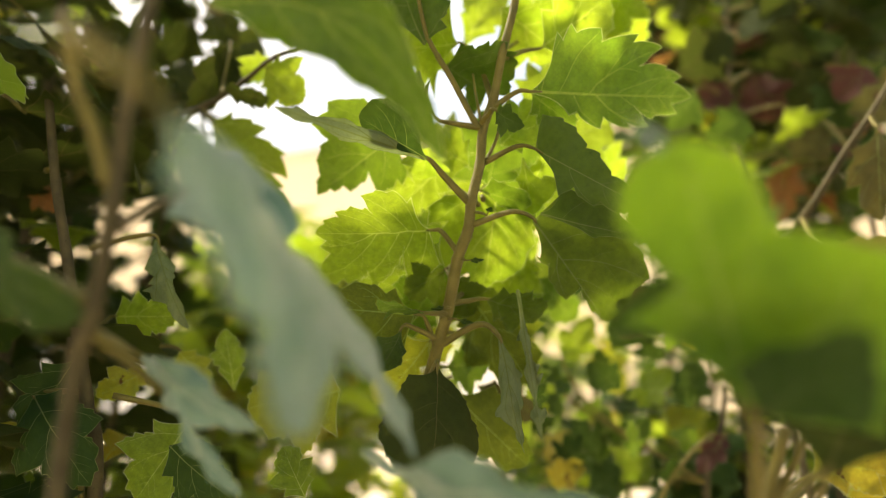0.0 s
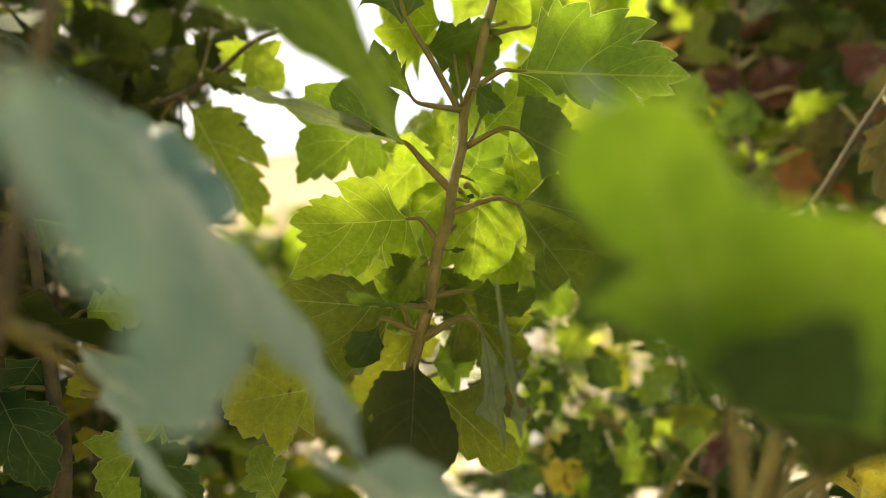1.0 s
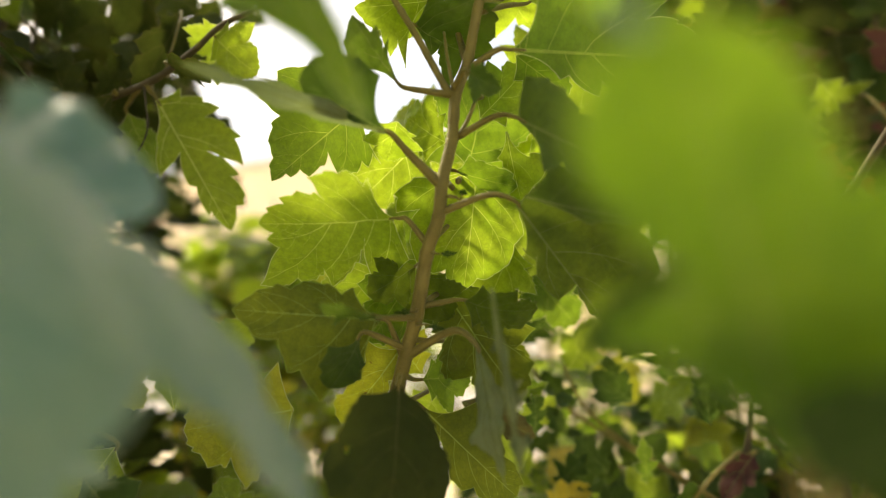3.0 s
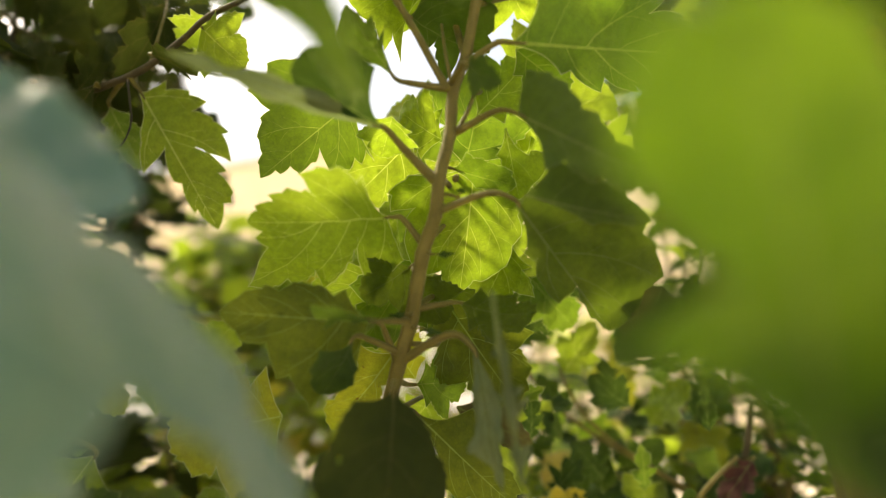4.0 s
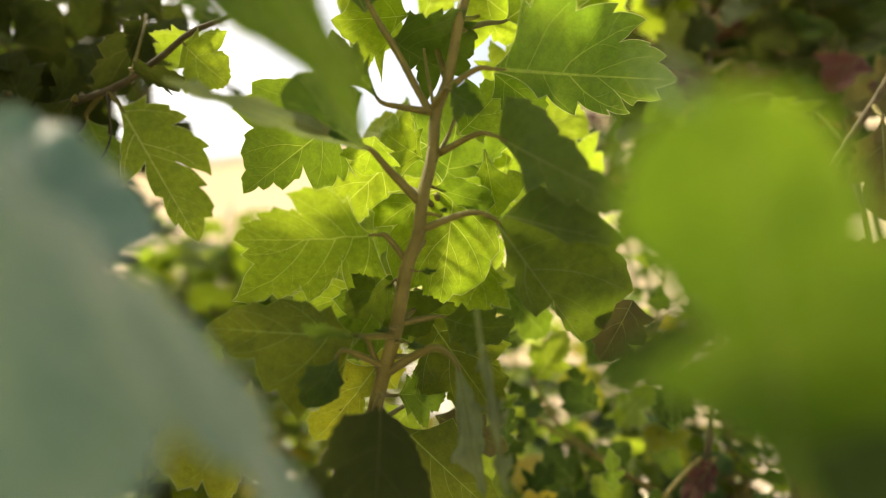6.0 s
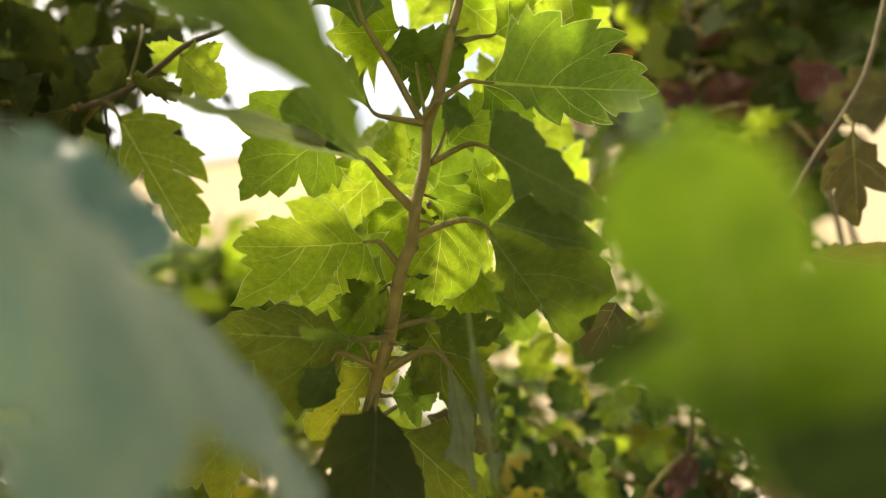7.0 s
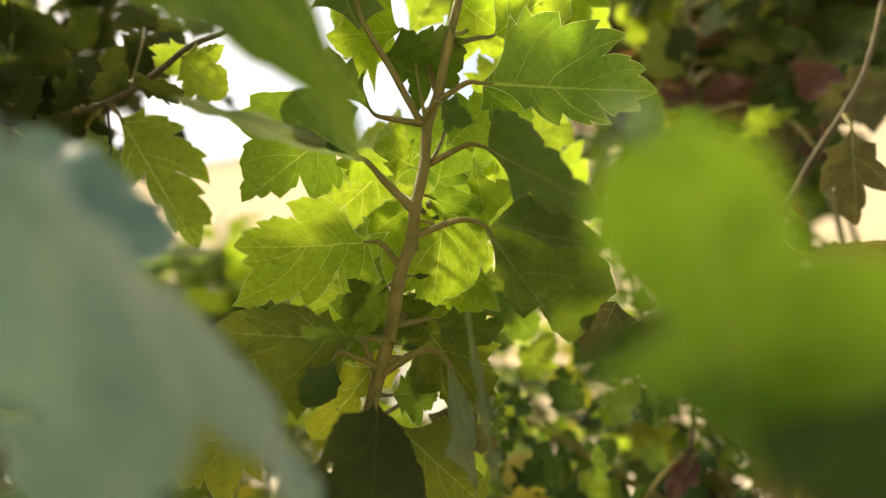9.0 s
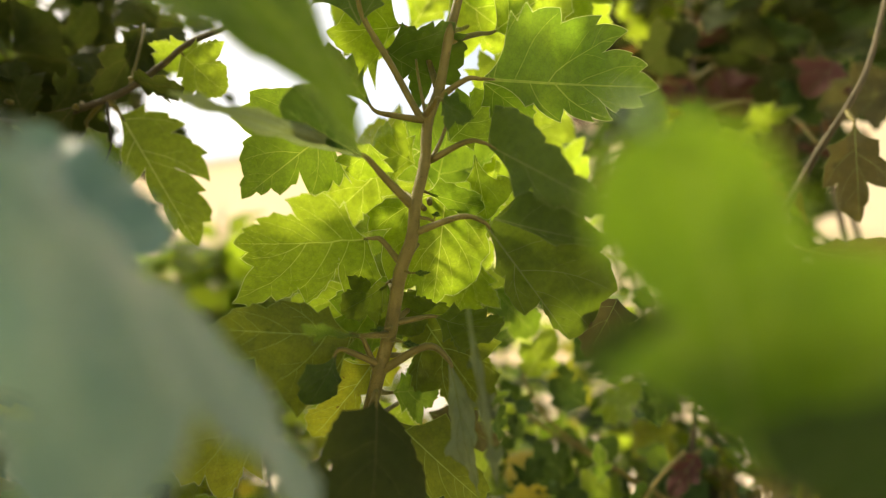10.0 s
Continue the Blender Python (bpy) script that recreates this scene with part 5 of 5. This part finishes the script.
leaf(low_right, (-0.0353, -0.0470, 0.4171), (-0.0325, -0.0613, 0.4362), (-0.12, -0.80, -0.58), 0.52, MID, 700, form='wedge', bend=0.08, fold=0.15, grid=6)
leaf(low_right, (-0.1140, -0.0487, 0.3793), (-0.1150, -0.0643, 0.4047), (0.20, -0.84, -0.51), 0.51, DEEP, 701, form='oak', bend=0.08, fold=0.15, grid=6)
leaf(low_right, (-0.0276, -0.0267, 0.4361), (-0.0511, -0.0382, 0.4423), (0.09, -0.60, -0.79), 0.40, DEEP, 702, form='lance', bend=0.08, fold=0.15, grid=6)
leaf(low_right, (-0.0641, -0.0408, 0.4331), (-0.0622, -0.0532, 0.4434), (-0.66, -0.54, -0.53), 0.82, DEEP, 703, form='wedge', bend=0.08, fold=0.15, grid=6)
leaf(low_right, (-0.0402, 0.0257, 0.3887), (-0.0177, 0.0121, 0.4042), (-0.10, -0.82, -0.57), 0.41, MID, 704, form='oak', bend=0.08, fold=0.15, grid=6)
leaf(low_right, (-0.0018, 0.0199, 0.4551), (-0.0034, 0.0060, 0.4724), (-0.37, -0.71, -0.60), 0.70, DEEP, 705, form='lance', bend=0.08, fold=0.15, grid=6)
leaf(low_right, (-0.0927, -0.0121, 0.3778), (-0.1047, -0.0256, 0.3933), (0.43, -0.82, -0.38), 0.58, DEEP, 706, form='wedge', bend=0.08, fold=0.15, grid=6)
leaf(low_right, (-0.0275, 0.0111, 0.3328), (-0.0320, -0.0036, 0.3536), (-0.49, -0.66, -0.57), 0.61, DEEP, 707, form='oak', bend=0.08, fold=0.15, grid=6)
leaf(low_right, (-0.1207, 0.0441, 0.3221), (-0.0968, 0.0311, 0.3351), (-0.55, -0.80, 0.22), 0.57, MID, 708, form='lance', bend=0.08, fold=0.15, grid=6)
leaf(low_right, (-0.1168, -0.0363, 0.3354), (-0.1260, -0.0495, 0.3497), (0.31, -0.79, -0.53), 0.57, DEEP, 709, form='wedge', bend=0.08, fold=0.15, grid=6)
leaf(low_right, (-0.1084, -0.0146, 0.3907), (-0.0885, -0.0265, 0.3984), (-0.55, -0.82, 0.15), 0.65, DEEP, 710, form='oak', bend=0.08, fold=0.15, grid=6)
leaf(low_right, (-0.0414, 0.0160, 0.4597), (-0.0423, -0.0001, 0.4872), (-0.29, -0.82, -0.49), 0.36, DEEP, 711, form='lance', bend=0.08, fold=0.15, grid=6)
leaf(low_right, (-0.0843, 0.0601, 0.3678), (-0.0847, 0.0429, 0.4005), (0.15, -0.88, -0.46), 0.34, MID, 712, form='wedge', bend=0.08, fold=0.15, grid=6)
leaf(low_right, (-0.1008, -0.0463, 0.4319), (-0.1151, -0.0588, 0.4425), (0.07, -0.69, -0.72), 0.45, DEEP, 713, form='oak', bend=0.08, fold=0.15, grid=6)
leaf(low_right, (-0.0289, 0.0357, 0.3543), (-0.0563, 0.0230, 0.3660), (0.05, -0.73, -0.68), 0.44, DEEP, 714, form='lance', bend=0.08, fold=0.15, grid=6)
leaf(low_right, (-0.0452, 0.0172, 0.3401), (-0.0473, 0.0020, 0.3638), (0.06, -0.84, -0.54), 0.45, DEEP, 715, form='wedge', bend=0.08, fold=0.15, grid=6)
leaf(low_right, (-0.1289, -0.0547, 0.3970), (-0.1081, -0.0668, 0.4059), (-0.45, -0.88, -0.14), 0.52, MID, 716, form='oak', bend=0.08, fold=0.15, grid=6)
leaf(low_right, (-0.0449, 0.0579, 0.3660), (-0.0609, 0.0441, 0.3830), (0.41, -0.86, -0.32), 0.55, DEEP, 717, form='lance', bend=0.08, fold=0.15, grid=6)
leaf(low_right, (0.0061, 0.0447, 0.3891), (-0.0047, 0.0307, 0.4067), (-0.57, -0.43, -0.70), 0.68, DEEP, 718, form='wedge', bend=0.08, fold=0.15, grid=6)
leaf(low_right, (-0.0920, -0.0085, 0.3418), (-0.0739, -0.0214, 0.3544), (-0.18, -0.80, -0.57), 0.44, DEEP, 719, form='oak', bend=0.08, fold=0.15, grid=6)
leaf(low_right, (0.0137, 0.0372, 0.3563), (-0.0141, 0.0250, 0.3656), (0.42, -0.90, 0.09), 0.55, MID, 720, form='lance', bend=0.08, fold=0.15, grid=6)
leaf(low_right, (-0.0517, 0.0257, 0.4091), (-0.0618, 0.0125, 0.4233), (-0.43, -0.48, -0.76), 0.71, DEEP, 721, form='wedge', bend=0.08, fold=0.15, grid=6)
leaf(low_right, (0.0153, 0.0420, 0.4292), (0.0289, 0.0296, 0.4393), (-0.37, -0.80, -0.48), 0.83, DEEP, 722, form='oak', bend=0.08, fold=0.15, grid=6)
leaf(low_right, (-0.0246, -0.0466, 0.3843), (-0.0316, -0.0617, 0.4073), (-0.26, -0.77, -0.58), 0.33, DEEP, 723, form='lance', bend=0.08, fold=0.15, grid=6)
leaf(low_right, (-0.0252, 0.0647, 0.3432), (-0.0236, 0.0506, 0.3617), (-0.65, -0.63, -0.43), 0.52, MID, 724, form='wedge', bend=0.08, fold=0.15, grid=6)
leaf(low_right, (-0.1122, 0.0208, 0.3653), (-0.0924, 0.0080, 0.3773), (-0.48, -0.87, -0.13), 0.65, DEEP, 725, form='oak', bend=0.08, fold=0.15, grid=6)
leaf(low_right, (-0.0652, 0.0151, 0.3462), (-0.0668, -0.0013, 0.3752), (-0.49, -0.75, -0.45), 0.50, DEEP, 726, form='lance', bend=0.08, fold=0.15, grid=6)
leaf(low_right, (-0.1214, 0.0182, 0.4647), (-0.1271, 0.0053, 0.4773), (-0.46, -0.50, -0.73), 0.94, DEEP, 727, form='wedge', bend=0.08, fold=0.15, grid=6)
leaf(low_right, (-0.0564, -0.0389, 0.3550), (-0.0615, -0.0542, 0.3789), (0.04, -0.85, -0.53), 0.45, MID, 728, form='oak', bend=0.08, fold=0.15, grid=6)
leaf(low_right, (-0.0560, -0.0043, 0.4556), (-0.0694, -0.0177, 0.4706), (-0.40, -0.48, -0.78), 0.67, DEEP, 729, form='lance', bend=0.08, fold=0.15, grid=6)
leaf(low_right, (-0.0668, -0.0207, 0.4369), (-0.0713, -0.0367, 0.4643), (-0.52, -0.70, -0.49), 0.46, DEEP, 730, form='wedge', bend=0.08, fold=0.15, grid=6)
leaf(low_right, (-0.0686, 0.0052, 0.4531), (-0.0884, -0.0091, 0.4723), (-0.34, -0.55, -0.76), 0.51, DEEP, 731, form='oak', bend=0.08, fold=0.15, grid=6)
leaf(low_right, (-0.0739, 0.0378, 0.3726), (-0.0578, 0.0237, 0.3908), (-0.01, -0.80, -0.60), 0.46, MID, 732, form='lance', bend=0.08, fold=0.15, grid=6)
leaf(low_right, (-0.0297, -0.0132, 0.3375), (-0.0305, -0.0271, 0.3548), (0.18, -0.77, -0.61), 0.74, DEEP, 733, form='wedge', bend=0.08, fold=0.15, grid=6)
# hidden shadow caster behind the broad leaf
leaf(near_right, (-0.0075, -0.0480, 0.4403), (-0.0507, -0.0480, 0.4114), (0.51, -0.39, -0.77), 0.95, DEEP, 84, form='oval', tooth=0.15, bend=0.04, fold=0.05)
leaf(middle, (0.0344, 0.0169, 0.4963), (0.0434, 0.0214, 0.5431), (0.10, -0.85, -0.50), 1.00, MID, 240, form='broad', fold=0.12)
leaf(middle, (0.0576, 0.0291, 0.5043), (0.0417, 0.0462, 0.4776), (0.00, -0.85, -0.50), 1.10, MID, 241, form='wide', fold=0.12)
# dark blade added behind, dims the broad leaf's lower right
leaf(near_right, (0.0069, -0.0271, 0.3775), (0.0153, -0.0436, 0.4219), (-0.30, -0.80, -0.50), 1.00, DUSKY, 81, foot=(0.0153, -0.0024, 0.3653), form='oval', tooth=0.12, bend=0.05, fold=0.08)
leaf(middle, (0.0139, 0.0218, 0.4569), (-0.0098, 0.0359, 0.4230), (0.00, -0.90, -0.40), 0.85, MID, 243, form='wide', fold=0.1)
leaf(middle, (0.0215, 0.0274, 0.4525), (0.0370, 0.0383, 0.4221), (0.00, -0.90, -0.40), 0.90, OLIVE, 244, form='broad', fold=0.1)
leaf(middle, (0.0368, 0.0310, 0.4319), (0.0578, 0.0399, 0.4087), (0.00, -0.90, -0.40), 0.90, MELLOW, 245, form='wide', fold=0.1)
leaf(middle, (0.0133, 0.0374, 0.4098), (-0.0023, 0.0383, 0.4333), (0.00, -0.90, -0.40), 0.90, LIME, 246, form='broad', fold=0.1)
leaf(middle, (0.0239, 0.0727, 0.4791), (-0.0082, 0.0758, 0.4974), (0.00, -0.90, -0.40), 1.10, MID, 247, form='wide', fold=0.1)
leaf(middle, (0.0274, 0.0556, 0.5320), (0.0273, 0.0731, 0.4996), (0.00, -0.90, -0.40), 0.90, MID, 248, form='wide', fold=0.1)
leaf(middle, (0.0669, 0.0695, 0.4580), (0.0885, 0.0785, 0.4345), (0.00, -0.90, -0.40), 1.00, MID, 249, form='wide', fold=0.1)
leaf(middle, (0.0550, 0.0676, 0.4700), (0.0735, 0.0767, 0.4467), (0.00, -0.90, -0.40), 1.00, OLIVE, 250, form='broad', fold=0.1)
leaf(right_back, (0.0635, -0.0389, 0.5857), (0.0091, -0.0330, 0.5746), (-0.30, -0.90, -0.20), 0.90, UMBER, 554, form='broad', fold=0.15)
leaf(right_back, (0.0271, -0.0308, 0.6057), (0.0601, -0.0251, 0.5704), (-0.30, -0.90, -0.20), 0.90, DEEP, 555, form='wide', fold=0.15)
leaf(right_back, (0.0136, -0.0108, 0.6120), (0.0287, -0.0037, 0.5755), (-0.30, -0.90, -0.20), 0.90, DEEP, 556, form='wide', fold=0.15)
leaf(low_right, (-0.1030, -0.0136, 0.3395), (-0.0800, -0.0174, 0.3501), (0.00, -1.00, -0.10), 0.90, YELLOW, 740, form='wide', wave=0.08)
leaf(low_right, (-0.0543, 0.0573, 0.4224), (-0.0322, 0.0626, 0.3920), (0.00, -0.95, -0.30), 0.90, LIME, 741, form='wide', wave=0.06)
leaf(low_right, (0.0044, 0.0614, 0.3872), (0.0263, 0.0685, 0.3488), (0.00, -0.95, -0.30), 0.90, LIME, 742, form='broad', wave=0.06)
leaf(low_right, (-0.0337, -0.0720, 0.4444), (-0.0250, -0.0667, 0.4179), (0.00, -0.95, -0.30), 0.80, YELLOW, 743, form='oak', wave=0.06)
leaf(near_left, (0.0204, -0.0029, 0.4403), (0.0514, 0.0055, 0.4396), (-0.10, -0.90, 0.35), 1.0, GREY, 85, tooth=0.15, step=0.1, bend=0.03, fold=0.1, wave=0.05, form=((((0.42, 0.42), (0.48, 0.38)), ((0.82, 0.45), (0.88, 0.34))), (((0.04, 1.51), (0.1, 1.37)), ((0.25, 1.52), (0.3, 1.35)), ((0.48, 1.32), (0.53, 1.15)), ((0.74, 0.82), (0.78, 0.67)))))
# dark blade in front, stands for the broad leaf's shaded corner
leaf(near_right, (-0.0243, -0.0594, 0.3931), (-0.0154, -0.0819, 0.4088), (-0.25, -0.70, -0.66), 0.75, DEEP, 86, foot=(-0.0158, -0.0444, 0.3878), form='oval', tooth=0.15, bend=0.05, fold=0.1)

# ---- the leafy bushes round about ----
SHAPES = {}
_v, _f = [], []
tube_data(smooth_line([(-0.45, 0, -0.11), (-0.22, 0, 0.02), (0.03, 0, 0.006)], 3), [0.022 - 0.001 * k for k in range(7)], 4, _v, _f)
PETIOLE = mesh_of("petiole", _v, _f, [STEM])


def common_leaves(mat):
    """Six leaf meshes of one colour with their stalks, shared by the bushes."""
    if mat.name not in SHAPES:
        SHAPES[mat.name] = [leaf_mesh(1.0, w, mat, 70 + i, form=fm, bend=b, fold=f, wave=0.07, grid=4, veins=1, step=0.15, tooth=0.45)
                            for i, (w, fm, b, f) in enumerate(((0.80, "broad", 0.10, 0.2), (0.72, "wedge", 0.16, 0.1), (0.9, "wide", -0.05, 0.25),
                                                              (0.7, "broad", 0.2, 0.3), (0.85, "oak", 0.12, 0.05), (0.68, "wedge", -0.1, 0.35)))]
    return SHAPES[mat.name]


def bush(at, lean, height, first, count, size, mats, seed, label, name="leafy_shoot", stem_r=0.0032, droop=0.35, woody=False, group="leafy shoots round the middle plant"):
    """A single upright shoot with leaves in a spiral; leaves start at the height 'first'."""
    rnd = random.Random(seed)
    root = plant_root(name, at, label, "plant", group)
    top = Vector((lean[0], lean[1], height))
    pts = [Vector((0, 0, -0.02))]
    for k in range(1, 5):
        pts.append(top * (k / 4) + Vector((rnd.uniform(-1, 1), rnd.uniform(-1, 1), 0)) * 0.014)
    line = smooth_line(pts, 8)
    tube("stem", pts, stem_r, stem_r * 0.4, TWIG if woody else STEM, root, 7, 8, 0.12, seed)
    for i in range(count):
        h = first + (height - first) * (i + rnd.uniform(0, 0.8)) / count
        q = line[min(len(line) - 1, int(h / height * (len(line) - 1)))]
        a = i * 2.4 + rnd.uniform(-0.5, 0.5)
        way = Vector((math.cos(a), math.sin(a), rnd.uniform(-droop * 2, droop))).normalized()
        ln = size * rnd.uniform(0.7, 1.25) * (0.7 if h > height * 0.93 else 1.0)
        b = q + way * ln * 0.44 + Vector((0, 0, 0.004))
        mat = rnd.choices([m for m, _ in mats], [w for _, w in mats])[0]
        turn, base, _ = leaf_pose(b, b + way, Vector((rnd.uniform(-0.6, 0.6), rnd.uniform(-0.6, 0.6), 1)))
        ob = new("leaf", rnd.choice(common_leaves(mat)))
        ob.parent = root
        ob.matrix_basis = Matrix.Translation(base) @ turn @ Matrix.Diagonal((ln, ln, ln, 1))
        new("petiole", PETIOLE).parent = ob
    return root


def hedge(a0, a1, d0, d1, z0, z1, number, size, mat, seed, label, name="leafy_hedge"):
    """The dense leafage further off, past counting, as one mass: many leaves over a sector of the ground."""
    rnd = random.Random(seed)
    co, tri, mat_of = [], [], []
    base = 0
    kinds = []
    far = [leaf_mesh(1.0, w, mat, 90, form=fm, wave=0.08, fold=0.25, bend=0.1, grid=2, veins=0, step=0.3, tooth=0.5) for w, fm in ((0.8, "broad"), (0.9, "oak"), (0.7, "wedge"))]
    for me in far:
        c = np.empty(len(me.vertices) * 3)
        me.vertices.foreach_get("co", c)
        kinds.append((c.reshape(-1, 3), [tuple(p.vertices) for p in me.polygons], [p.material_index for p in me.polygons]))
    for i in range(number):
        a, d, z = radians(rnd.uniform(a0, a1)), rnd.uniform(d0, d1), rnd.uniform(z0, z1)
        way = Vector((rnd.uniform(-1, 1), rnd.uniform(-1, 1), rnd.uniform(-0.8, 0.3)))
        p = Vector((d * math.sin(a), d * math.cos(a), z))
        turn, _, _ = leaf_pose(p, p + way, Vector((rnd.uniform(-0.7, 0.7), rnd.uniform(-0.7, 0.7), 1)))
        c, faces, mi = kinds[i % 3]
        co.append(c @ np.array(turn.to_3x3()).T * (size * rnd.uniform(0.7, 1.3)) + np.array(p))
        tri += [tuple(v + base for v in f) for f in faces]
        mat_of += mi
        base += len(c)
    ob = new(name, mesh_of(name, np.concatenate(co), tri, [mat, VEIN_OF[mat.name], VEIN_OF[mat.name]], mat_of))
    return tagged(ob, label, "hedge", kind="stuff")


# leaf mixes: the dark ones put shade into the foliage by colour
SHADED_MIX = ((DEEP, 7), (GREEN, 3), (YELLOW, 0.2))
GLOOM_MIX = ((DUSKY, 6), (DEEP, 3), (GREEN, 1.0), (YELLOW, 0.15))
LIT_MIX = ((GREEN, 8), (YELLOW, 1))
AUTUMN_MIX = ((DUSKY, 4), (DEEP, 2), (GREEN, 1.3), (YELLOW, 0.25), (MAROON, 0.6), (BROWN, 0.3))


def thicket(a0, a1, d0, d1, number, low, high, first, leaves, size, mats, seed, label, woody=False):
    """Shoots on a sector of the ground: degrees from straight ahead (left: minus) and metres from the path."""
    rnd = random.Random(seed)
    for i in range(number):
        a, d = radians(a0 + (a1 - a0) * (i + rnd.random()) / number), rnd.uniform(d0, d1)
        x, y = 0.006 + d * math.sin(a), 0.02 + d * math.cos(a)
        bush((x, y, 0), (rnd.uniform(-0.06, 0.06), rnd.uniform(-0.05, 0.05)), rnd.uniform(low, high), first, leaves, size, mats, seed * 100 + i, label, woody=woody)


thicket(-58, -30, 0.34, 0.50, 8, 0.66, 0.85, 0.26, 40, 0.058, GLOOM_MIX, 11, "tall leafy shoot with green leaves coloured dark for shade", True)
thicket(-50, -27, 0.55, 0.90, 9, 0.80, 1.1, 0.30, 36, 0.062, GLOOM_MIX, 21, "tall leafy shoot with green leaves coloured dark for shade", True)
thicket(22, 29, 0.54, 0.66, 4, 0.80, 1.0, 0.50, 40, 0.060, AUTUMN_MIX, 12, "tall shoot with yellowing and dried leaves, others coloured dark for shade", True)
thicket(20, 32, 0.72, 1.0, 5, 1.0, 1.25, 0.66, 44, 0.066, AUTUMN_MIX, 22, "tall shoot with yellowing and dried leaves, others coloured dark for shade", True)
thicket(-22, -6, 0.9, 1.3, 8, 0.52, 0.68, 0.2, 36, 0.062, LIT_MIX, 13, "sunlit bright green leafy shoot behind the plant")
thicket(-6, 16, 0.8, 1.3, 6, 0.52, 0.70, 0.2, 36, 0.062, LIT_MIX, 23, "sunlit bright green leafy shoot behind the plant")
thicket(4, 40, 0.46, 0.66, 13, 0.38, 0.48, 0.14, 30, 0.042, SHADED_MIX, 14, "low leafy shoot in the gaps, most leaves coloured dark for shade")
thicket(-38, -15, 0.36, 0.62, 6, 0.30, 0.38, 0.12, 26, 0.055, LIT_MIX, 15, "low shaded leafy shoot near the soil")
# unseen shoots at the sides and behind, added to shade the plants
thicket(-130, -66, 0.30, 0.60, 7, 0.6, 0.9, 0.25, 36, 0.06, SHADED_MIX, 16, "tall leafy shoot with green leaves coloured dark for shade", True)
thicket(62, 200, 0.35, 0.70, 10, 0.6, 0.9, 0.25, 34, 0.06, SHADED_MIX, 17, "tall leafy shoot with green leaves coloured dark for shade", True)
thicket(-24, -13, 0.78, 1.0, 5, 0.54, 0.64, 0.3, 34, 0.05, LIT_MIX, 27, "sunlit bright green leafy shoot behind the plant")
# left hedge: its gloom is in the leaf colour
hedge(-50, -25, 0.50, 0.80, 0.36, 0.74, 200, 0.058, DUSKY, 40, "dense green leafy hedge coloured dark for shade")
hedge(-75, -26, 0.95, 1.5, 0.1, 1.5, 1180, 0.085, DUSKY, 31, "dense green leafy hedge coloured dark for shade")
# overhanging mass on the right, shade painted in by its colour
hedge(21, 70, 0.85, 1.22, 0.90, 1.6, 1000, 0.085, DUSKY, 32, "dense overhanging leafy hedge coloured dark for shade")
hedge(2, 40, 0.75, 1.1, 0.05, 0.30, 300, 0.06, DEEP, 33, "low green leafage over the soil", "low_leafage")
hedge(-40, -14, 0.65, 1.1, 0.03, 0.30, 220, 0.06, GREEN, 34, "low green leafage over the soil", "low_leafage")
# added canopy above the view, blocks sun from the right shoots
hedge(-8, 24, 0.72, 1.05, 1.22, 1.5, 420, 0.085, DEEP, 35, "unseen leafy tops added overhead to shade the right side", "leafy_canopy")
thicket(13, 26, 0.52, 0.85, 6, 0.42, 0.54, 0.2, 34, 0.055, SHADED_MIX, 24, "leafy shoot before the wall, most leaves coloured dark for shade")
thicket(-21, -9, 0.62, 0.85, 4, 0.42, 0.52, 0.2, 34, 0.055, LIT_MIX, 25, "sunlit bright green leafy shoot behind the plant")
thicket(34, 54, 0.50, 0.66, 6, 0.92, 1.12, 0.69, 36, 0.060, AUTUMN_MIX, 26, "tall shoot with yellowing and dried leaves, others coloured dark for shade", True)
hedge(22, 34, 0.85, 1.2, 0.62, 1.0, 380, 0.08, DEEP, 36, "dense leafage before the wall, coloured dark for shade", "leafy_hedge")
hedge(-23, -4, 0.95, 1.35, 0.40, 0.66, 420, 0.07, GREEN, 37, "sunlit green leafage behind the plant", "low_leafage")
hedge(29, 46, 0.80, 1.05, 0.80, 1.05, 300, 0.075, DEEP, 38, "leafage overhanging the wall, coloured dark for shade", "leafy_canopy")
